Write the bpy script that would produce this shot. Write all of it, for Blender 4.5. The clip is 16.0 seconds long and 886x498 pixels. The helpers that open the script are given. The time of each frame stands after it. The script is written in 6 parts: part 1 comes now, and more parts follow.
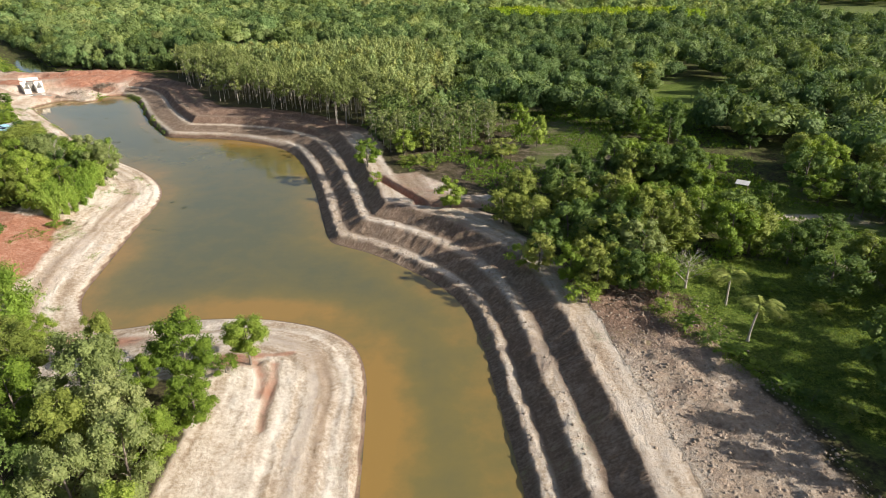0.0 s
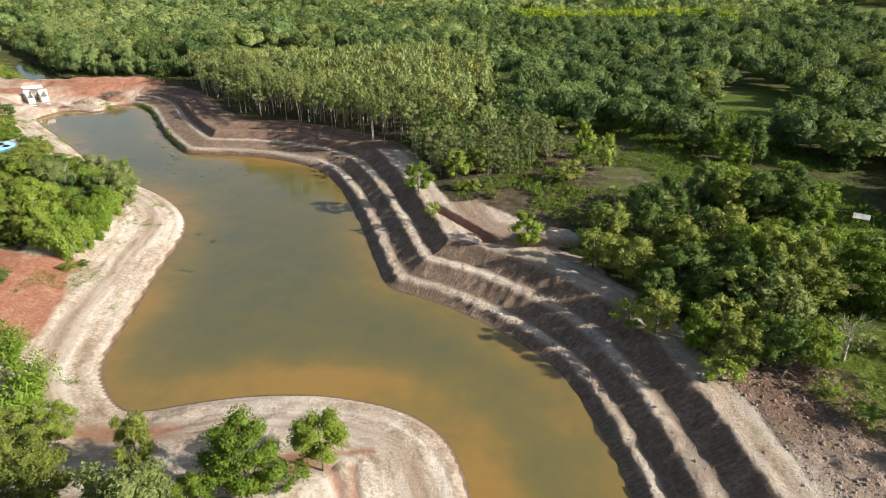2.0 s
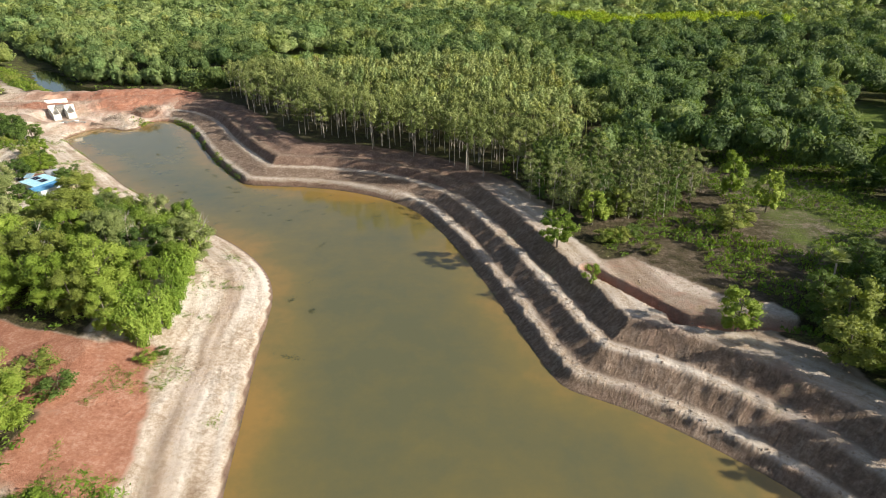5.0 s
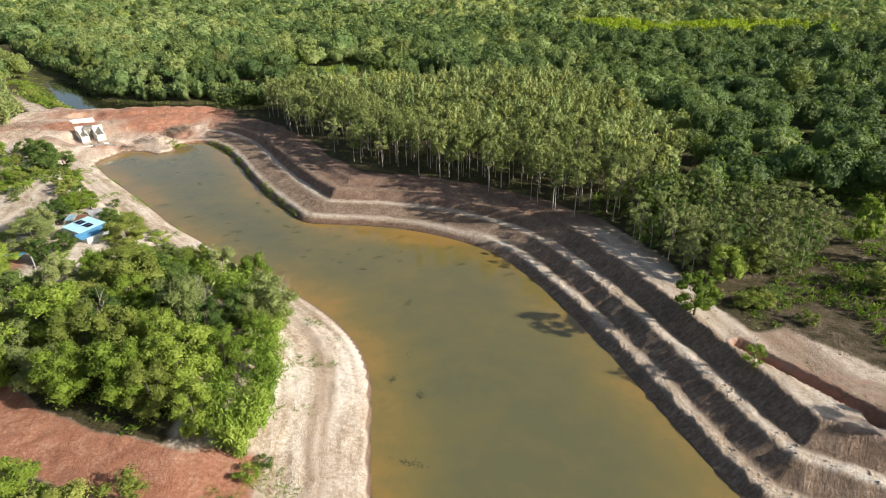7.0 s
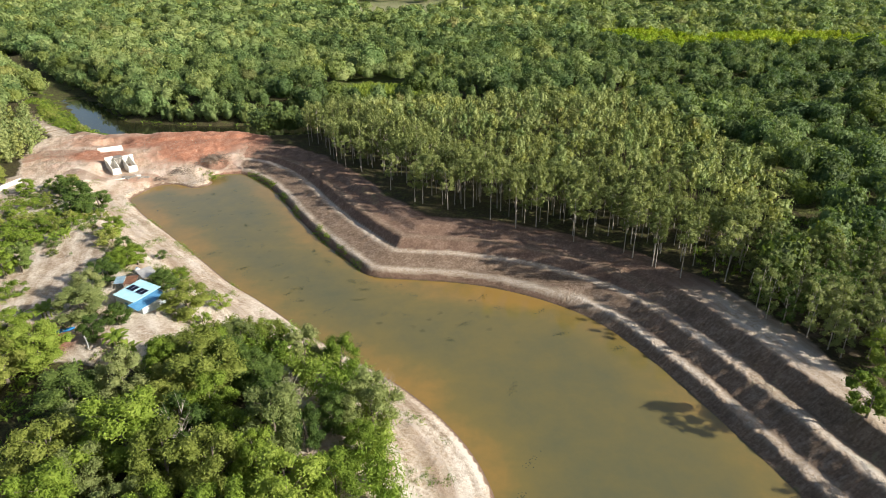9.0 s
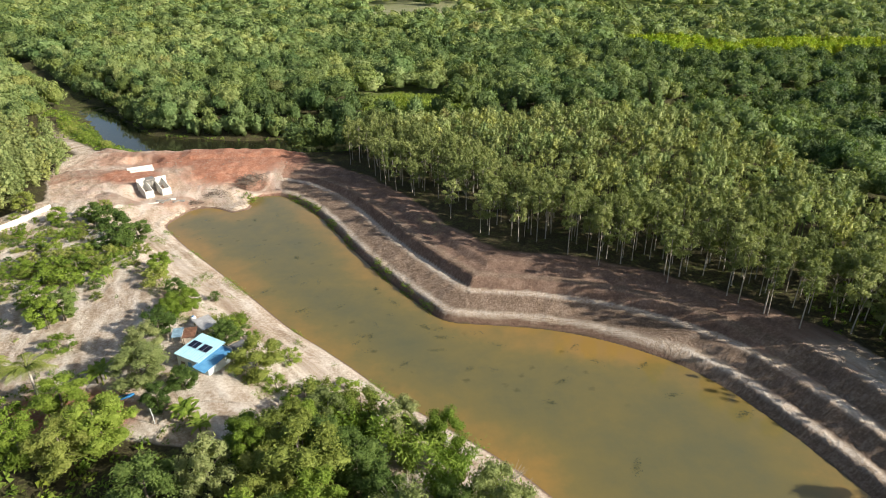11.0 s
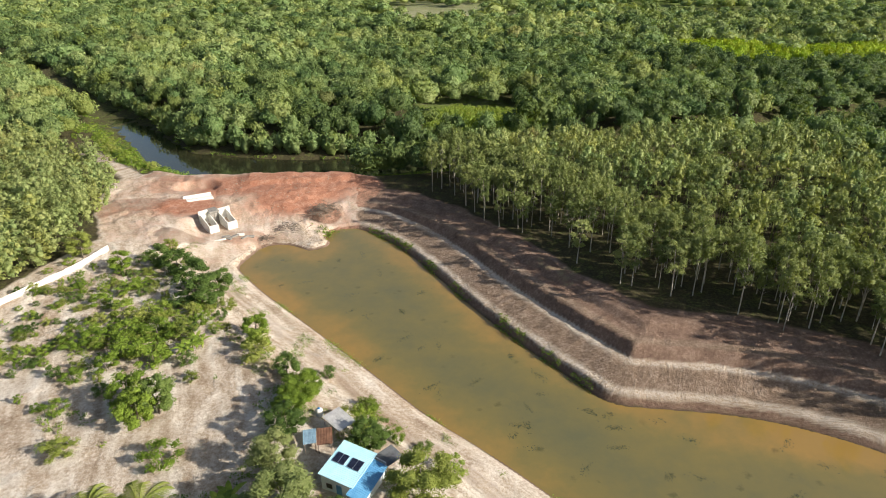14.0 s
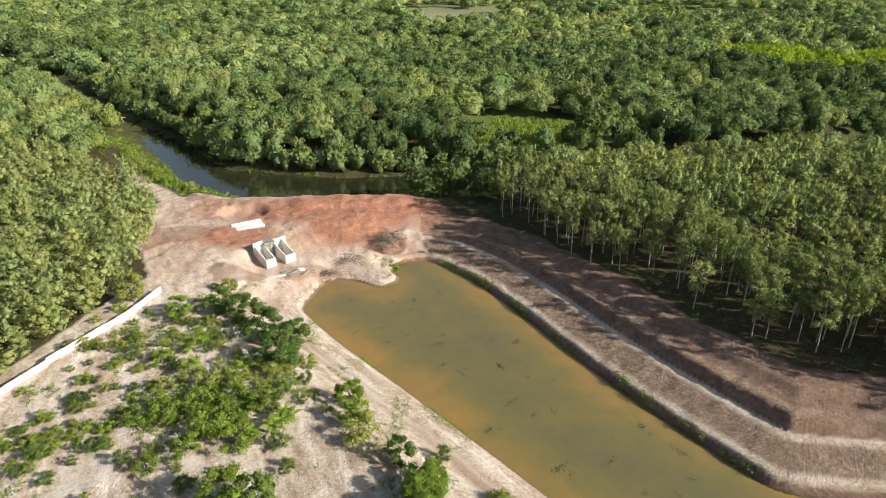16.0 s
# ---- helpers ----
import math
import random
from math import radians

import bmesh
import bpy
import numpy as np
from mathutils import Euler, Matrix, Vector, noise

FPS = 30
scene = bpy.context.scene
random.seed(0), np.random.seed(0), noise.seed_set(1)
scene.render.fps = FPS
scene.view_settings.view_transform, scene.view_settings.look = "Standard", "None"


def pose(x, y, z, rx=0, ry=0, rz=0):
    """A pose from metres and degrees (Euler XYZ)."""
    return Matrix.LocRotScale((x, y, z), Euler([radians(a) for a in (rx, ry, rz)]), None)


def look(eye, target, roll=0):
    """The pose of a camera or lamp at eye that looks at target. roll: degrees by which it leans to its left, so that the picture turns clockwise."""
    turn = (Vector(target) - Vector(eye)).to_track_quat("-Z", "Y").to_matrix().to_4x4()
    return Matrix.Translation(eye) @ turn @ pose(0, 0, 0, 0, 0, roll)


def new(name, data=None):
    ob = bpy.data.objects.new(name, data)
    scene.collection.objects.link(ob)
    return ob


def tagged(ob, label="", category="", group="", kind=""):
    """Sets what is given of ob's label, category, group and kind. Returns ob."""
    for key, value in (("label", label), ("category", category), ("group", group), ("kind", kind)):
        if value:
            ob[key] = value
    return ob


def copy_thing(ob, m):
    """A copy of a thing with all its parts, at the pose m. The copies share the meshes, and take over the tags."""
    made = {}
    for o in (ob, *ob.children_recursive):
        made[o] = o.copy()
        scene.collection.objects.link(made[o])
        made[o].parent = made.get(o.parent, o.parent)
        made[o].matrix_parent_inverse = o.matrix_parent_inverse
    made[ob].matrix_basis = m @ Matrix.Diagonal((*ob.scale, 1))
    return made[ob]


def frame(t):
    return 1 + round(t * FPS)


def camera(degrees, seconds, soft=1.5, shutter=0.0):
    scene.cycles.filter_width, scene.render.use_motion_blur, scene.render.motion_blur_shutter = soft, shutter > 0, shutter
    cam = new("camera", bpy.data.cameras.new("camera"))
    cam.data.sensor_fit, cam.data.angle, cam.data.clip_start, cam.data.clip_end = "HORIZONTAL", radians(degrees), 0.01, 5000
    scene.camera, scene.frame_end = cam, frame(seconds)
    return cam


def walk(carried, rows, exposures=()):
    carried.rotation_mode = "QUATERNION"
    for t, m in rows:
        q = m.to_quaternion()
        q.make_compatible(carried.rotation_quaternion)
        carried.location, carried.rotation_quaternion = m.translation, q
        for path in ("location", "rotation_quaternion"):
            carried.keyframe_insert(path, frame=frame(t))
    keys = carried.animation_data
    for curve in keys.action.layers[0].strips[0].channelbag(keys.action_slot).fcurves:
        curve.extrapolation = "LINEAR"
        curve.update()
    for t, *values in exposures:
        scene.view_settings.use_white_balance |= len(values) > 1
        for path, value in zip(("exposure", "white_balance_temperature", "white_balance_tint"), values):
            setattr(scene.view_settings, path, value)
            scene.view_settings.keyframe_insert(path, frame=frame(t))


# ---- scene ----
cam = camera(72.0, 16.0, 1.0)
PATH = [
    (0.0, 0.00, 0.00, 61.56),
    (0.5, -3.56, 5.75, 61.61),
    (1.0, -7.34, 11.50, 61.65),
    (1.5, -11.38, 17.11, 61.68),
    (2.0, -15.78, 22.69, 61.69),
    (2.5, -20.47, 28.20, 61.63),
    (3.0, -25.33, 33.67, 61.52),
    (3.5, -30.32, 39.15, 61.40),
    (6.0, -57.27, 65.40, 63.98),
    (6.5, -62.74, 70.67, 65.15),
    (7.0, -68.17, 75.98, 66.43),
    (7.5, -73.46, 81.26, 67.89),
    (8.0, -78.64, 86.44, 69.53),
    (8.5, -83.70, 91.56, 71.25),
    (9.0, -88.68, 96.65, 72.98),
    (11.5, -112.41, 117.80, 76.12),
    (12.0, -117.59, 122.40, 76.26),
    (12.5, -122.83, 127.10, 76.38),
    (13.0, -128.15, 131.93, 76.51),
    (13.5, -133.57, 136.88, 76.71),
    (14.0, -139.05, 141.89, 76.97),
    (14.5, -144.56, 146.93, 77.31),
    (15.0, -150.10, 152.05, 77.71),
    (15.5, -155.63, 157.14, 78.17),
    (16.0, -161.16, 162.14, 78.54),
]
walk(cam, [(t, pose(x, y, z, 64.51, 0.92, 0.0)) for t, x, y, z in PATH])
# ---------------------------------------------------------------- light
SUN_ELEVATION, SUN_AZIMUTH = radians(25.0), radians(109.0)   # azimuth clockwise from +y
world = bpy.data.worlds.new("sky")
scene.world = world
world.use_nodes = True
wn = world.node_tree
sky = wn.nodes.new("ShaderNodeTexSky")
sky.sky_type = "NISHITA"
sky.sun_disc = False
sky.sun_elevation, sky.sun_rotation = SUN_ELEVATION, SUN_AZIMUTH
sky.air_density, sky.dust_density = 1.0, 2.6
wn.links.new(sky.outputs["Color"], wn.nodes["Background"].inputs["Color"])
wn.nodes["Background"].inputs["Strength"].default_value = 0.08
sun_data = bpy.data.lights.new("sun", "SUN")
sun_data.energy, sun_data.angle, sun_data.color = 5.0, radians(0.53), (1.0, 0.93, 0.84)
sun = new("sun", sun_data)
sun_from = Vector((math.sin(SUN_AZIMUTH) * math.cos(SUN_ELEVATION), math.cos(SUN_AZIMUTH) * math.cos(SUN_ELEVATION), math.sin(SUN_ELEVATION)))
sun.matrix_world = look(Vector((0, 0, 120)) + sun_from * 50, (0, 0, 120))
scene.view_settings.exposure = 0.58

# ---------------------------------------------------------------- small numeric helpers
rng = np.random.default_rng(7)
TABLE = rng.random((256, 256))


def vnoise(x, y, size, seed=0):
    """Smooth value noise in 0..1 with cells of that size."""
    x, y = np.asarray(x, float) / size + seed * 17.3, np.asarray(y, float) / size + seed * 9.1
    i, j = np.floor(x).astype(int), np.floor(y).astype(int)
    u, v = x - i, y - j
    u, v = u * u * (3 - 2 * u), v * v * (3 - 2 * v)
    a, b = TABLE[i % 256, j % 256], TABLE[(i + 1) % 256, j % 256]
    c, d = TABLE[i % 256, (j + 1) % 256], TABLE[(i + 1) % 256, (j + 1) % 256]
    return (a * (1 - u) + b * u) * (1 - v) + (c * (1 - u) + d * u) * v


def fbm(x, y, size, seed=0, octaves=3):
    total, weight = 0.0, 0.0
    for k in range(octaves):
        total = total + vnoise(x, y, size / 2 ** k, seed + k) / 2 ** k
        weight += 1 / 2 ** k
    return total / weight


def smooth(a, b, v):
    t = np.clip((np.asarray(v, float) - a) / (b - a), 0, 1)
    return t * t * (3 - 2 * t)


def bend_of(x, y):
    """How far wheel tracks wander from the line of the shore."""
    return 1.3 * (fbm(x, y, 17, 57) - 0.5)


def rounded(points, times=2):
    """Chaikin's corner cutting on an open line."""
    p = np.array(points, float)
    for _ in range(times):
        q, r = p[:-1] * 0.75 + p[1:] * 0.25, p[:-1] * 0.25 + p[1:] * 0.75
        p = np.vstack([p[:1], np.stack([q, r], 1).reshape(-1, 2), p[-1:]])
    return p


def inside(poly, x, y):
    poly = np.asarray(poly, float)
    hit = np.zeros(np.shape(x), bool)
    for (x0, y0), (x1, y1) in zip(poly, np.roll(poly, -1, 0)):
        cross = (y0 > y) != (y1 > y)
        if y0 != y1:
            hit ^= cross & (x < (x1 - x0) * (y - y0) / (y1 - y0) + x0)
    return hit


def to_line(line, x, y):
    """Distance to an open line and the length along it of the nearest point."""
    x, y = np.asarray(x, float), np.asarray(y, float)
    best, along = np.full(x.shape, 1e18), np.zeros(x.shape)
    start = 0.0
    for (x0, y0), (x1, y1) in zip(line[:-1], line[1:]):
        dx, dy = x1 - x0, y1 - y0
        n = math.hypot(dx, dy) + 1e-9
        t = np.clip(((x - x0) * dx + (y - y0) * dy) / n ** 2, 0, 1)
        d = (x - x0 - t * dx) ** 2 + (y - y0 - t * dy) ** 2
        near = d < best
        best, along = np.where(near, d, best), np.where(near, start + t * n, along)
        start += n
    return np.sqrt(best), along


# ---------------------------------------------------------------- the plan
RIGHT_SHORE = [(13, -60), (11, 20), (9.6, 58), (7.4, 76), (6.2, 90), (3.4, 103), (-2, 112), (-9, 119.5), (-16, 126), (-22, 130), (-27.8, 133),
               (-29.8, 138), (-32, 146), (-35, 157), (-39, 171), (-44, 186), (-49, 199), (-54, 209), (-60, 216.5), (-71, 224.5), (-84, 230),
               (-99, 232.3), (-108.5, 233.5), (-113, 240), (-123, 254), (-133, 270), (-142, 287), (-152, 304), (-159, 312), (-163, 316.6), (-168, 319.6)]
FAR_SHORE = [(-168, 319.6), (-174.6, 319), (-177.2, 313.4), (-173.6, 307.6), (-178.7, 302.8), (-183, 306), (-188, 308.4), (-194.2, 306.8), (-196.2, 299)]
LEFT_SHORE = [(-196.2, 299), (-197.8, 293), (-194, 288), (-187, 279), (-179, 270.5), (-168, 258.5), (-157, 246.5), (-150, 238.5), (-143, 230.5), (-132, 221),
              (-119, 207.5), (-110, 200), (-101, 192.5), (-95, 186.5), (-89, 179), (-84.5, 171), (-82, 163), (-81, 155), (-80, 143), (-78, 130),
              (-76.5, 118), (-75.5, 110), (-73, 104), (-68, 98), (-64, 95.5), (-55, 98), (-47, 99.5), (-37, 99.5), (-30, 98), (-24, 96),
              (-19.5, 93), (-16, 89), (-13.7, 82), (-12.8, 75), (-12, 62), (-11, 45), (-10, 10), (-8, -60)]
right_line, far_line, left_line = rounded(RIGHT_SHORE), rounded(FAR_SHORE, 1), rounded(LEFT_SHORE)
pond_loop = np.vstack([right_line, far_line[1:], left_line[1:]])
RIVER = [(-620, 760), (-430, 610), (-341, 508), (-295, 462), (-267, 424), (-252, 406), (-225, 398), (-202, 393), (-175, 395), (-141, 390), (-113, 387), (-60, 395), (0, 410), (80, 440), (180, 450),
         (180, 440), (80, 428), (0, 399), (-60, 385), (-113, 377), (-140, 375), (-165, 370), (-188, 371), (-207, 370), (-234, 371), (-262, 386), (-276, 406), (-308, 447), (-336, 484), (-430, 588), (-640, 740)]
# heights of the plain: x, y, z
LEVELS = np.array([(20, 100, 5.4), (-8, 150, 6.3), (-25, 200, 6.5), (-80, 255, 6.6), (-110, 280, 6.8), (-150, 345, 5.2), (45, 85, 5.2), (60, 180, 7.5), (110, 260, 9),
                   (-36, 70, 4.2), (-60, 70, 5), (-105, 135, 6.2), (-130, 170, 7), (-155, 205, 8.2), (-200, 250, 8.2), (-238, 275, 8.2), (-225, 340, 7), (-190, 352, 6.5),
                   (-130, 430, 7), (-330, 420, 8), (0, 400, 9), (150, 100, 7)], float)
EUCALYPTUS_WOOD = [(-29, 208), (-44, 229), (-70, 247), (-98, 265), (-118, 295), (-135, 318), (-146, 337), (-140, 368), (-105, 378), (-62, 383), (-15, 362), (5, 300), (3, 255), (-10, 225)]
WEST_WOOD = [(-239, 262), (-235, 288), (-244, 316), (-253, 344), (-264, 354), (-282, 366), (-304, 384), (-420, 420), (-420, 160), (-262, 200)]
MEADOW_AREA = [(34, 92), (44, 74), (56, 56), (76, 50), (80, 82), (78, 104), (60, 112), (48, 106)]
OPEN_ORCHARD = [(-16, 178), (-22, 205), (0, 222), (45, 225), (62, 190), (50, 165), (22, 150), (6, 148)]
FAR_MEADOW = [(70, 232), (92, 236), (120, 254), (122, 272), (106, 288), (92, 262)]
PLOTS = [(-158, 428), (-160, 455), (-122, 466), (-84, 438), (-84, 424), (-120, 402), (-140, 410)]
RED_ROAD = [(-150, 156), (-132, 144), (-118, 138), (-106, 135), (-99, 131), (-95.5, 124), (-93, 115), (-94, 104), (-100, 90), (-108, 70), (-120, 40)]
RIVER_TRACK = [(-302, 412), (-288, 388), (-271, 371), (-258, 359), (-245, 345)]
FAR_FIELD = [(325, 560), (420, 535), (485, 640), (410, 730), (335, 690)]
FARM_PATH = [(60, 134), (68, 131), (80, 130.5), (84.5, 122), (84, 113), (92, 104), (104, 96)]
FARM_CLEARING = [(62, 136), (64, 124), (76, 110), (94, 99), (97, 112), (90, 132), (84, 152), (70, 152)]
LIME_WEST = [(40, 648), (47, 575), (66, 535), (92, 540), (104, 566), (98, 606), (70, 640)]
LIME_EAST = [(112, 604), (108, 566), (134, 536), (165, 530), (205, 512), (222, 560), (165, 596)]
CLEARED = [(-97, 92), (-93, 118), (-94, 132), (-93, 146), (-95, 164), (-101, 184), (-128, 208), (-141, 218), (-161, 238), (-172, 252), (-190, 268), (-202, 284), (-211, 298), (-236, 296),
           (-262, 200), (-255, 185), (-205, 178), (-178, 190), (-146, 186), (-126, 198), (-118, 192)]
SOUTH_BANK = [(-250, 352), (-246, 366), (-262, 384), (-276, 404), (-308, 445), (-318, 440), (-306, 410), (-292, 390), (-268, 360)]
DAM = [(-204, 288), (-235, 294), (-250, 321), (-257, 346), (-247, 362), (-228, 369), (-205, 369), (-184, 367), (-168, 358), (-160, 345), (-166, 330), (-168, 316), (-176, 306), (-192, 308)]


def plain(x, y):
    x, y = np.asarray(x, float), np.asarray(y, float)
    top, bottom = 0.0, 0.0
    for lx, ly, lz in LEVELS:
        w = ((x - lx) ** 2 + (y - ly) ** 2 + 20) ** -1.5
        top, bottom = top + w * lz, bottom + w
    far = smooth(350, 900, np.hypot(x + 80, y - 200))
    return top / bottom * (1 - far) + far * (8.0 + 3.0 * fbm(x, y, 300, 5))


def lie_of_land(x, y):
    """Height, signed distance to the pond's edge, which bank it belongs to, the length along that bank, and the distance to the river."""
    x, y = np.asarray(x, float), np.asarray(y, float)
    dr, sr = to_line(right_line, x, y)
    df, sf = to_line(far_line, x, y)
    dl, sl = to_line(left_line, x, y)
    wet = inside(pond_loop, x, y)
    bank = np.where((dr <= df) & (dr <= dl), 0, np.where(df <= dl, 1, 2))
    d = np.minimum(np.minimum(dr, df), dl)
    s = np.where(bank == 0, sr, np.where(bank == 1, sf, sl))
    d = np.where(wet, -d, d + 0.7 * (fbm(x, y, 2.6, 3) - 0.5) * smooth(0, 2.5, d))
    # benches are narrower where the cut begins
    knots = [0, 3.1, 5.5, 9.6, 12.9, 17.7, 23.5, 27, 31]
    narrow, wider = np.interp(d, [0, 2.0, 4.1, 7.2, 10.2, 14.3, 20, 25, 31], knots), np.interp(d, [0, 2.4, 4.9, 8.9, 11.8, 15.6, 21, 26, 31], knots)
    w = smooth(100, 120, y)
    cut = narrow * (1 - w) + wider * w
    w = smooth(200, 228, y)
    d = np.where((bank == 0) & (d > 0) & (d < 31), cut * (1 - w) + d * w, d)
    level = plain(x, y)
    near = np.interp(d, [0, 1.2, 2.8, 3.1, 5.5, 9.3, 9.6, 12.9, 17.4, 17.7, 24, 27], [0, .06, .215, .23, .245, .57, .585, .60, 1.0, 1.015, 1.0, .97])
    beyond = np.interp(d, [0, 1.2, 2.7, 9.5, 11.2, 13.1, 18.0, 19.8], [0, .25, .27, .44, .455, .80, .82, 1.0])
    w = smooth(204, 236, y)
    f_right = near * (1 - w) + beyond * w
    west = smooth(196, 226, y)
    f_left = np.interp(d, [0, 1.2, 2.5, 6, 12, 18, 26], [0, .1, .15, .27, .44, .68, 1.0]) * (1 - west) + np.interp(d, [0, 1, 2.2, 9, 14, 20], [0, .12, .2, .42, .7, 1.0]) * west
    f_far = np.interp(d, [0, 1, 3, 9, 16, 24, 30], [0, .1, .15, .4, .55, .92, 1.0])
    # the banks run into one another without a step
    e = 6.0
    wr, wf, wl = np.exp(-dr / e), np.exp(-df / e), np.exp(-dl / e)
    f = (wr * f_right + wf * f_far + wl * f_left) / (wr + wf + wl + 1e-30)
    f = np.where(np.minimum(np.minimum(dr, df), dl) > 80, 1.0, f)
    rough = (fbm(x, y, 5, 11) - 0.5) * np.where((bank == 0) & (d < 25), 0.2, 0.5) + (fbm(x, y, 24, 13) - 0.5) * 0.7
    h = level * f + rough * smooth(0, 5, d) * (0.5 + 0.5 * smooth(24, 34, d))
    # spoil heap behind the haul road
    spoil = smooth(23, 27, d) * (1 - smooth(40, 50, d)) * (bank == 0) * (1 - smooth(96, 108, y)) * smooth(30, 50, y)
    h = h + spoil * (0.8 * (fbm(x, y, 4, 21) - 0.35) + 1.0 * (fbm(x, y, 1.5, 22) - 0.5))
    h = h + (bank == 0) * smooth(1, 3, d) * (1 - smooth(24, 28, d)) * (0.36 * (fbm(x, y, 1.7, 23, 2) - 0.5) + 0.15 * (fbm(x, y, 5, 27, 2) - 0.5))
    crest = np.exp(-((d - 3.6) / 0.9) ** 2) + np.exp(-((d - 10.2) / 1.1) ** 2) + 0.6 * np.exp(-((d - 17.9) / 0.7) ** 2)
    h = h + (bank == 0) * (y < 215) * crest * (0.10 + 0.55 * (fbm(x, y, 1.3, 25, 2) - 0.45))
    flute = smooth(0.6, 1.2, d) * (1 - smooth(2.6, 3.1, d)) + smooth(5.4, 6.4, d) * (1 - smooth(8.8, 9.6, d)) + smooth(12.8, 14, d) * (1 - smooth(16.6, 17.6, d))
    h = h + (bank == 0) * flute * 0.34 * (vnoise(s, d * 0.12, 1.35, 35) - 0.5)
    h = h + (bank == 0) * 0.8 * smooth(23.2, 23.9, d + 1.4 * (fbm(x, y, 6, 37) - 0.5)) * (1 - smooth(26, 33, d)) * (1 - smooth(88, 100, y)) * smooth(30, 50, y) * smooth(0.40, 0.62, fbm(x, y, 12, 33))
    h = np.where(wet, -np.interp(-d, [0, 1.6, 14], [0, 0.8, 2.5]), h)
    west_bank = (bank != 0) * smooth(0.4, 1.4, d) * (1 - smooth(70, 90, d))
    h = h + west_bank * (0.34 * (fbm(x, y, 1.7, 41, 2) - 0.5) + 0.12 * np.exp(-((d - 1.6) / 0.7) ** 2) + 0.34 * (1 - smooth(12, 20, d)) * (vnoise(s * 0.05, d + 1.6 * bend_of(x, y), 0.85, 67) - 0.5))
    # trench beside the haul road
    dt, _ = to_line(np.array(TRENCH, float), x, y)
    h = h - 1.7 * (1 - smooth(0.7, 1.5, dt))
    dt, _ = to_line(np.array(SIDE_CUT, float), x, y)
    h = h - 1.5 * (1 - smooth(1.2, 2.6, dt)) * (0.7 + 0.6 * fbm(x, y, 4, 29))
    for line in GULLIES[:2]:
        dt, _ = to_line(np.array(line, float), x + 1.2 * (fbm(x, y, 3, 47) - 0.5), y)
        h = h - 0.4 * (1 - smooth(0.1, 0.8, dt))
    # basin dug in the dam, and the apron before the culvert
    basin = np.hypot((x + 226) / 9.0, (y - 343) / 6.5)
    h = h - 2.2 * (1 - smooth(0.55, 1.0, basin))
    apron = np.hypot((x + 206) / 11.0, (y - 311) / 9.0)
    h = h * smooth(0.5, 1.25, apron) + 3.4 * (1 - smooth(0.5, 1.25, apron))
    dam = inside(DAM, x, y) * smooth(2, 7, d)
    over = y - 346.0 - 0.08 * (x + 195) - 5 * (fbm(x, y, 9, 63) - 0.5)
    scarp = smooth(-0.9, 0.9, over) * (1 - smooth(6, 18, over)) * smooth(-217, -208, x) * (1 - smooth(-178, -168, x))
    h = h + dam * smooth(0.9, 1.5, apron) * (1.3 * scarp + 0.9 * (fbm(x, y, 7, 65) - 0.5) + 0.75 * (fbm(x, y, 2.2, 67, 2) - 0.5))
    heap = np.hypot((x + 180) / 5.0, (y - 326) / 5.0)
    h = h + 1.6 * (1 - smooth(0.1, 1.0, heap)) * (0.6 + 0.8 * fbm(x, y, 2, 31))
    in_river = inside(RIVER, x, y)
    dv, _ = to_line(np.array(RIVER + RIVER[:1], float), x, y)
    h = np.where(in_river, -0.4 - 0.1 * np.minimum(dv, 8), h * smooth(-1, 18, dv) + 0.05)
    return h, d, bank, s, np.where(in_river, -dv, dv)


GULLIES = ([(-28.4, 82.5), (-27.7, 79), (-27.2, 73), (-26.7, 66)], [(-31, 82), (-29.6, 77), (-29, 73)], [(-37, 84), (-31, 84.4), (-26, 85.5)])
SIDE_CUT = [(-6.5, 144), (0, 142), (7, 142.5), (14, 141)]
TRENCH = [(-18.5, 163), (-14, 156), (-10, 150), (-6.5, 145)]


def ground_at(x, y):
    return float(lie_of_land(np.array([x]), np.array([y]))[0][0])


# ---------------------------------------------------------------- materials
def node_material(name):
    m = bpy.data.materials.new(name)
    m.use_nodes = True
    return m, m.node_tree.nodes, m.node_tree.links, m.node_tree.nodes["Principled BSDF"]


def add_noise(n, l, vector, scale, detail=4.0, rough=0.6):
    t = n.new("ShaderNodeTexNoise")
    t.inputs["Scale"].default_value, t.inputs["Detail"].default_value, t.inputs["Roughness"].default_value = scale, detail, rough
    l.new(vector, t.inputs["Vector"])
    return t.outputs["Fac"]


def ramp(n, l, value, stops):
    r = n.new("ShaderNodeValToRGB")
    el = r.color_ramp.elements
    while len(el) < len(stops):
        el.new(0.5)
    for e, (at, colour) in zip(el, stops):
        e.position, e.color = at, (*colour, 1)
    l.new(value, r.inputs["Fac"])
    return r.outputs["Color"]


def mix(n, l, factor, a, b, mode="MIX"):
    x = n.new("ShaderNodeMix")
    x.data_type, x.blend_type = "RGBA", mode
    for value, socket in ((factor, x.inputs["Factor"]), (a, x.inputs["A"]), (b, x.inputs["B"])):
        if isinstance(value, (int, float)):
            socket.default_value = value
        elif isinstance(value, tuple):
            socket.default_value = (*value, 1)
        else:
            l.new(value, socket)
    return x.outputs["Result"]


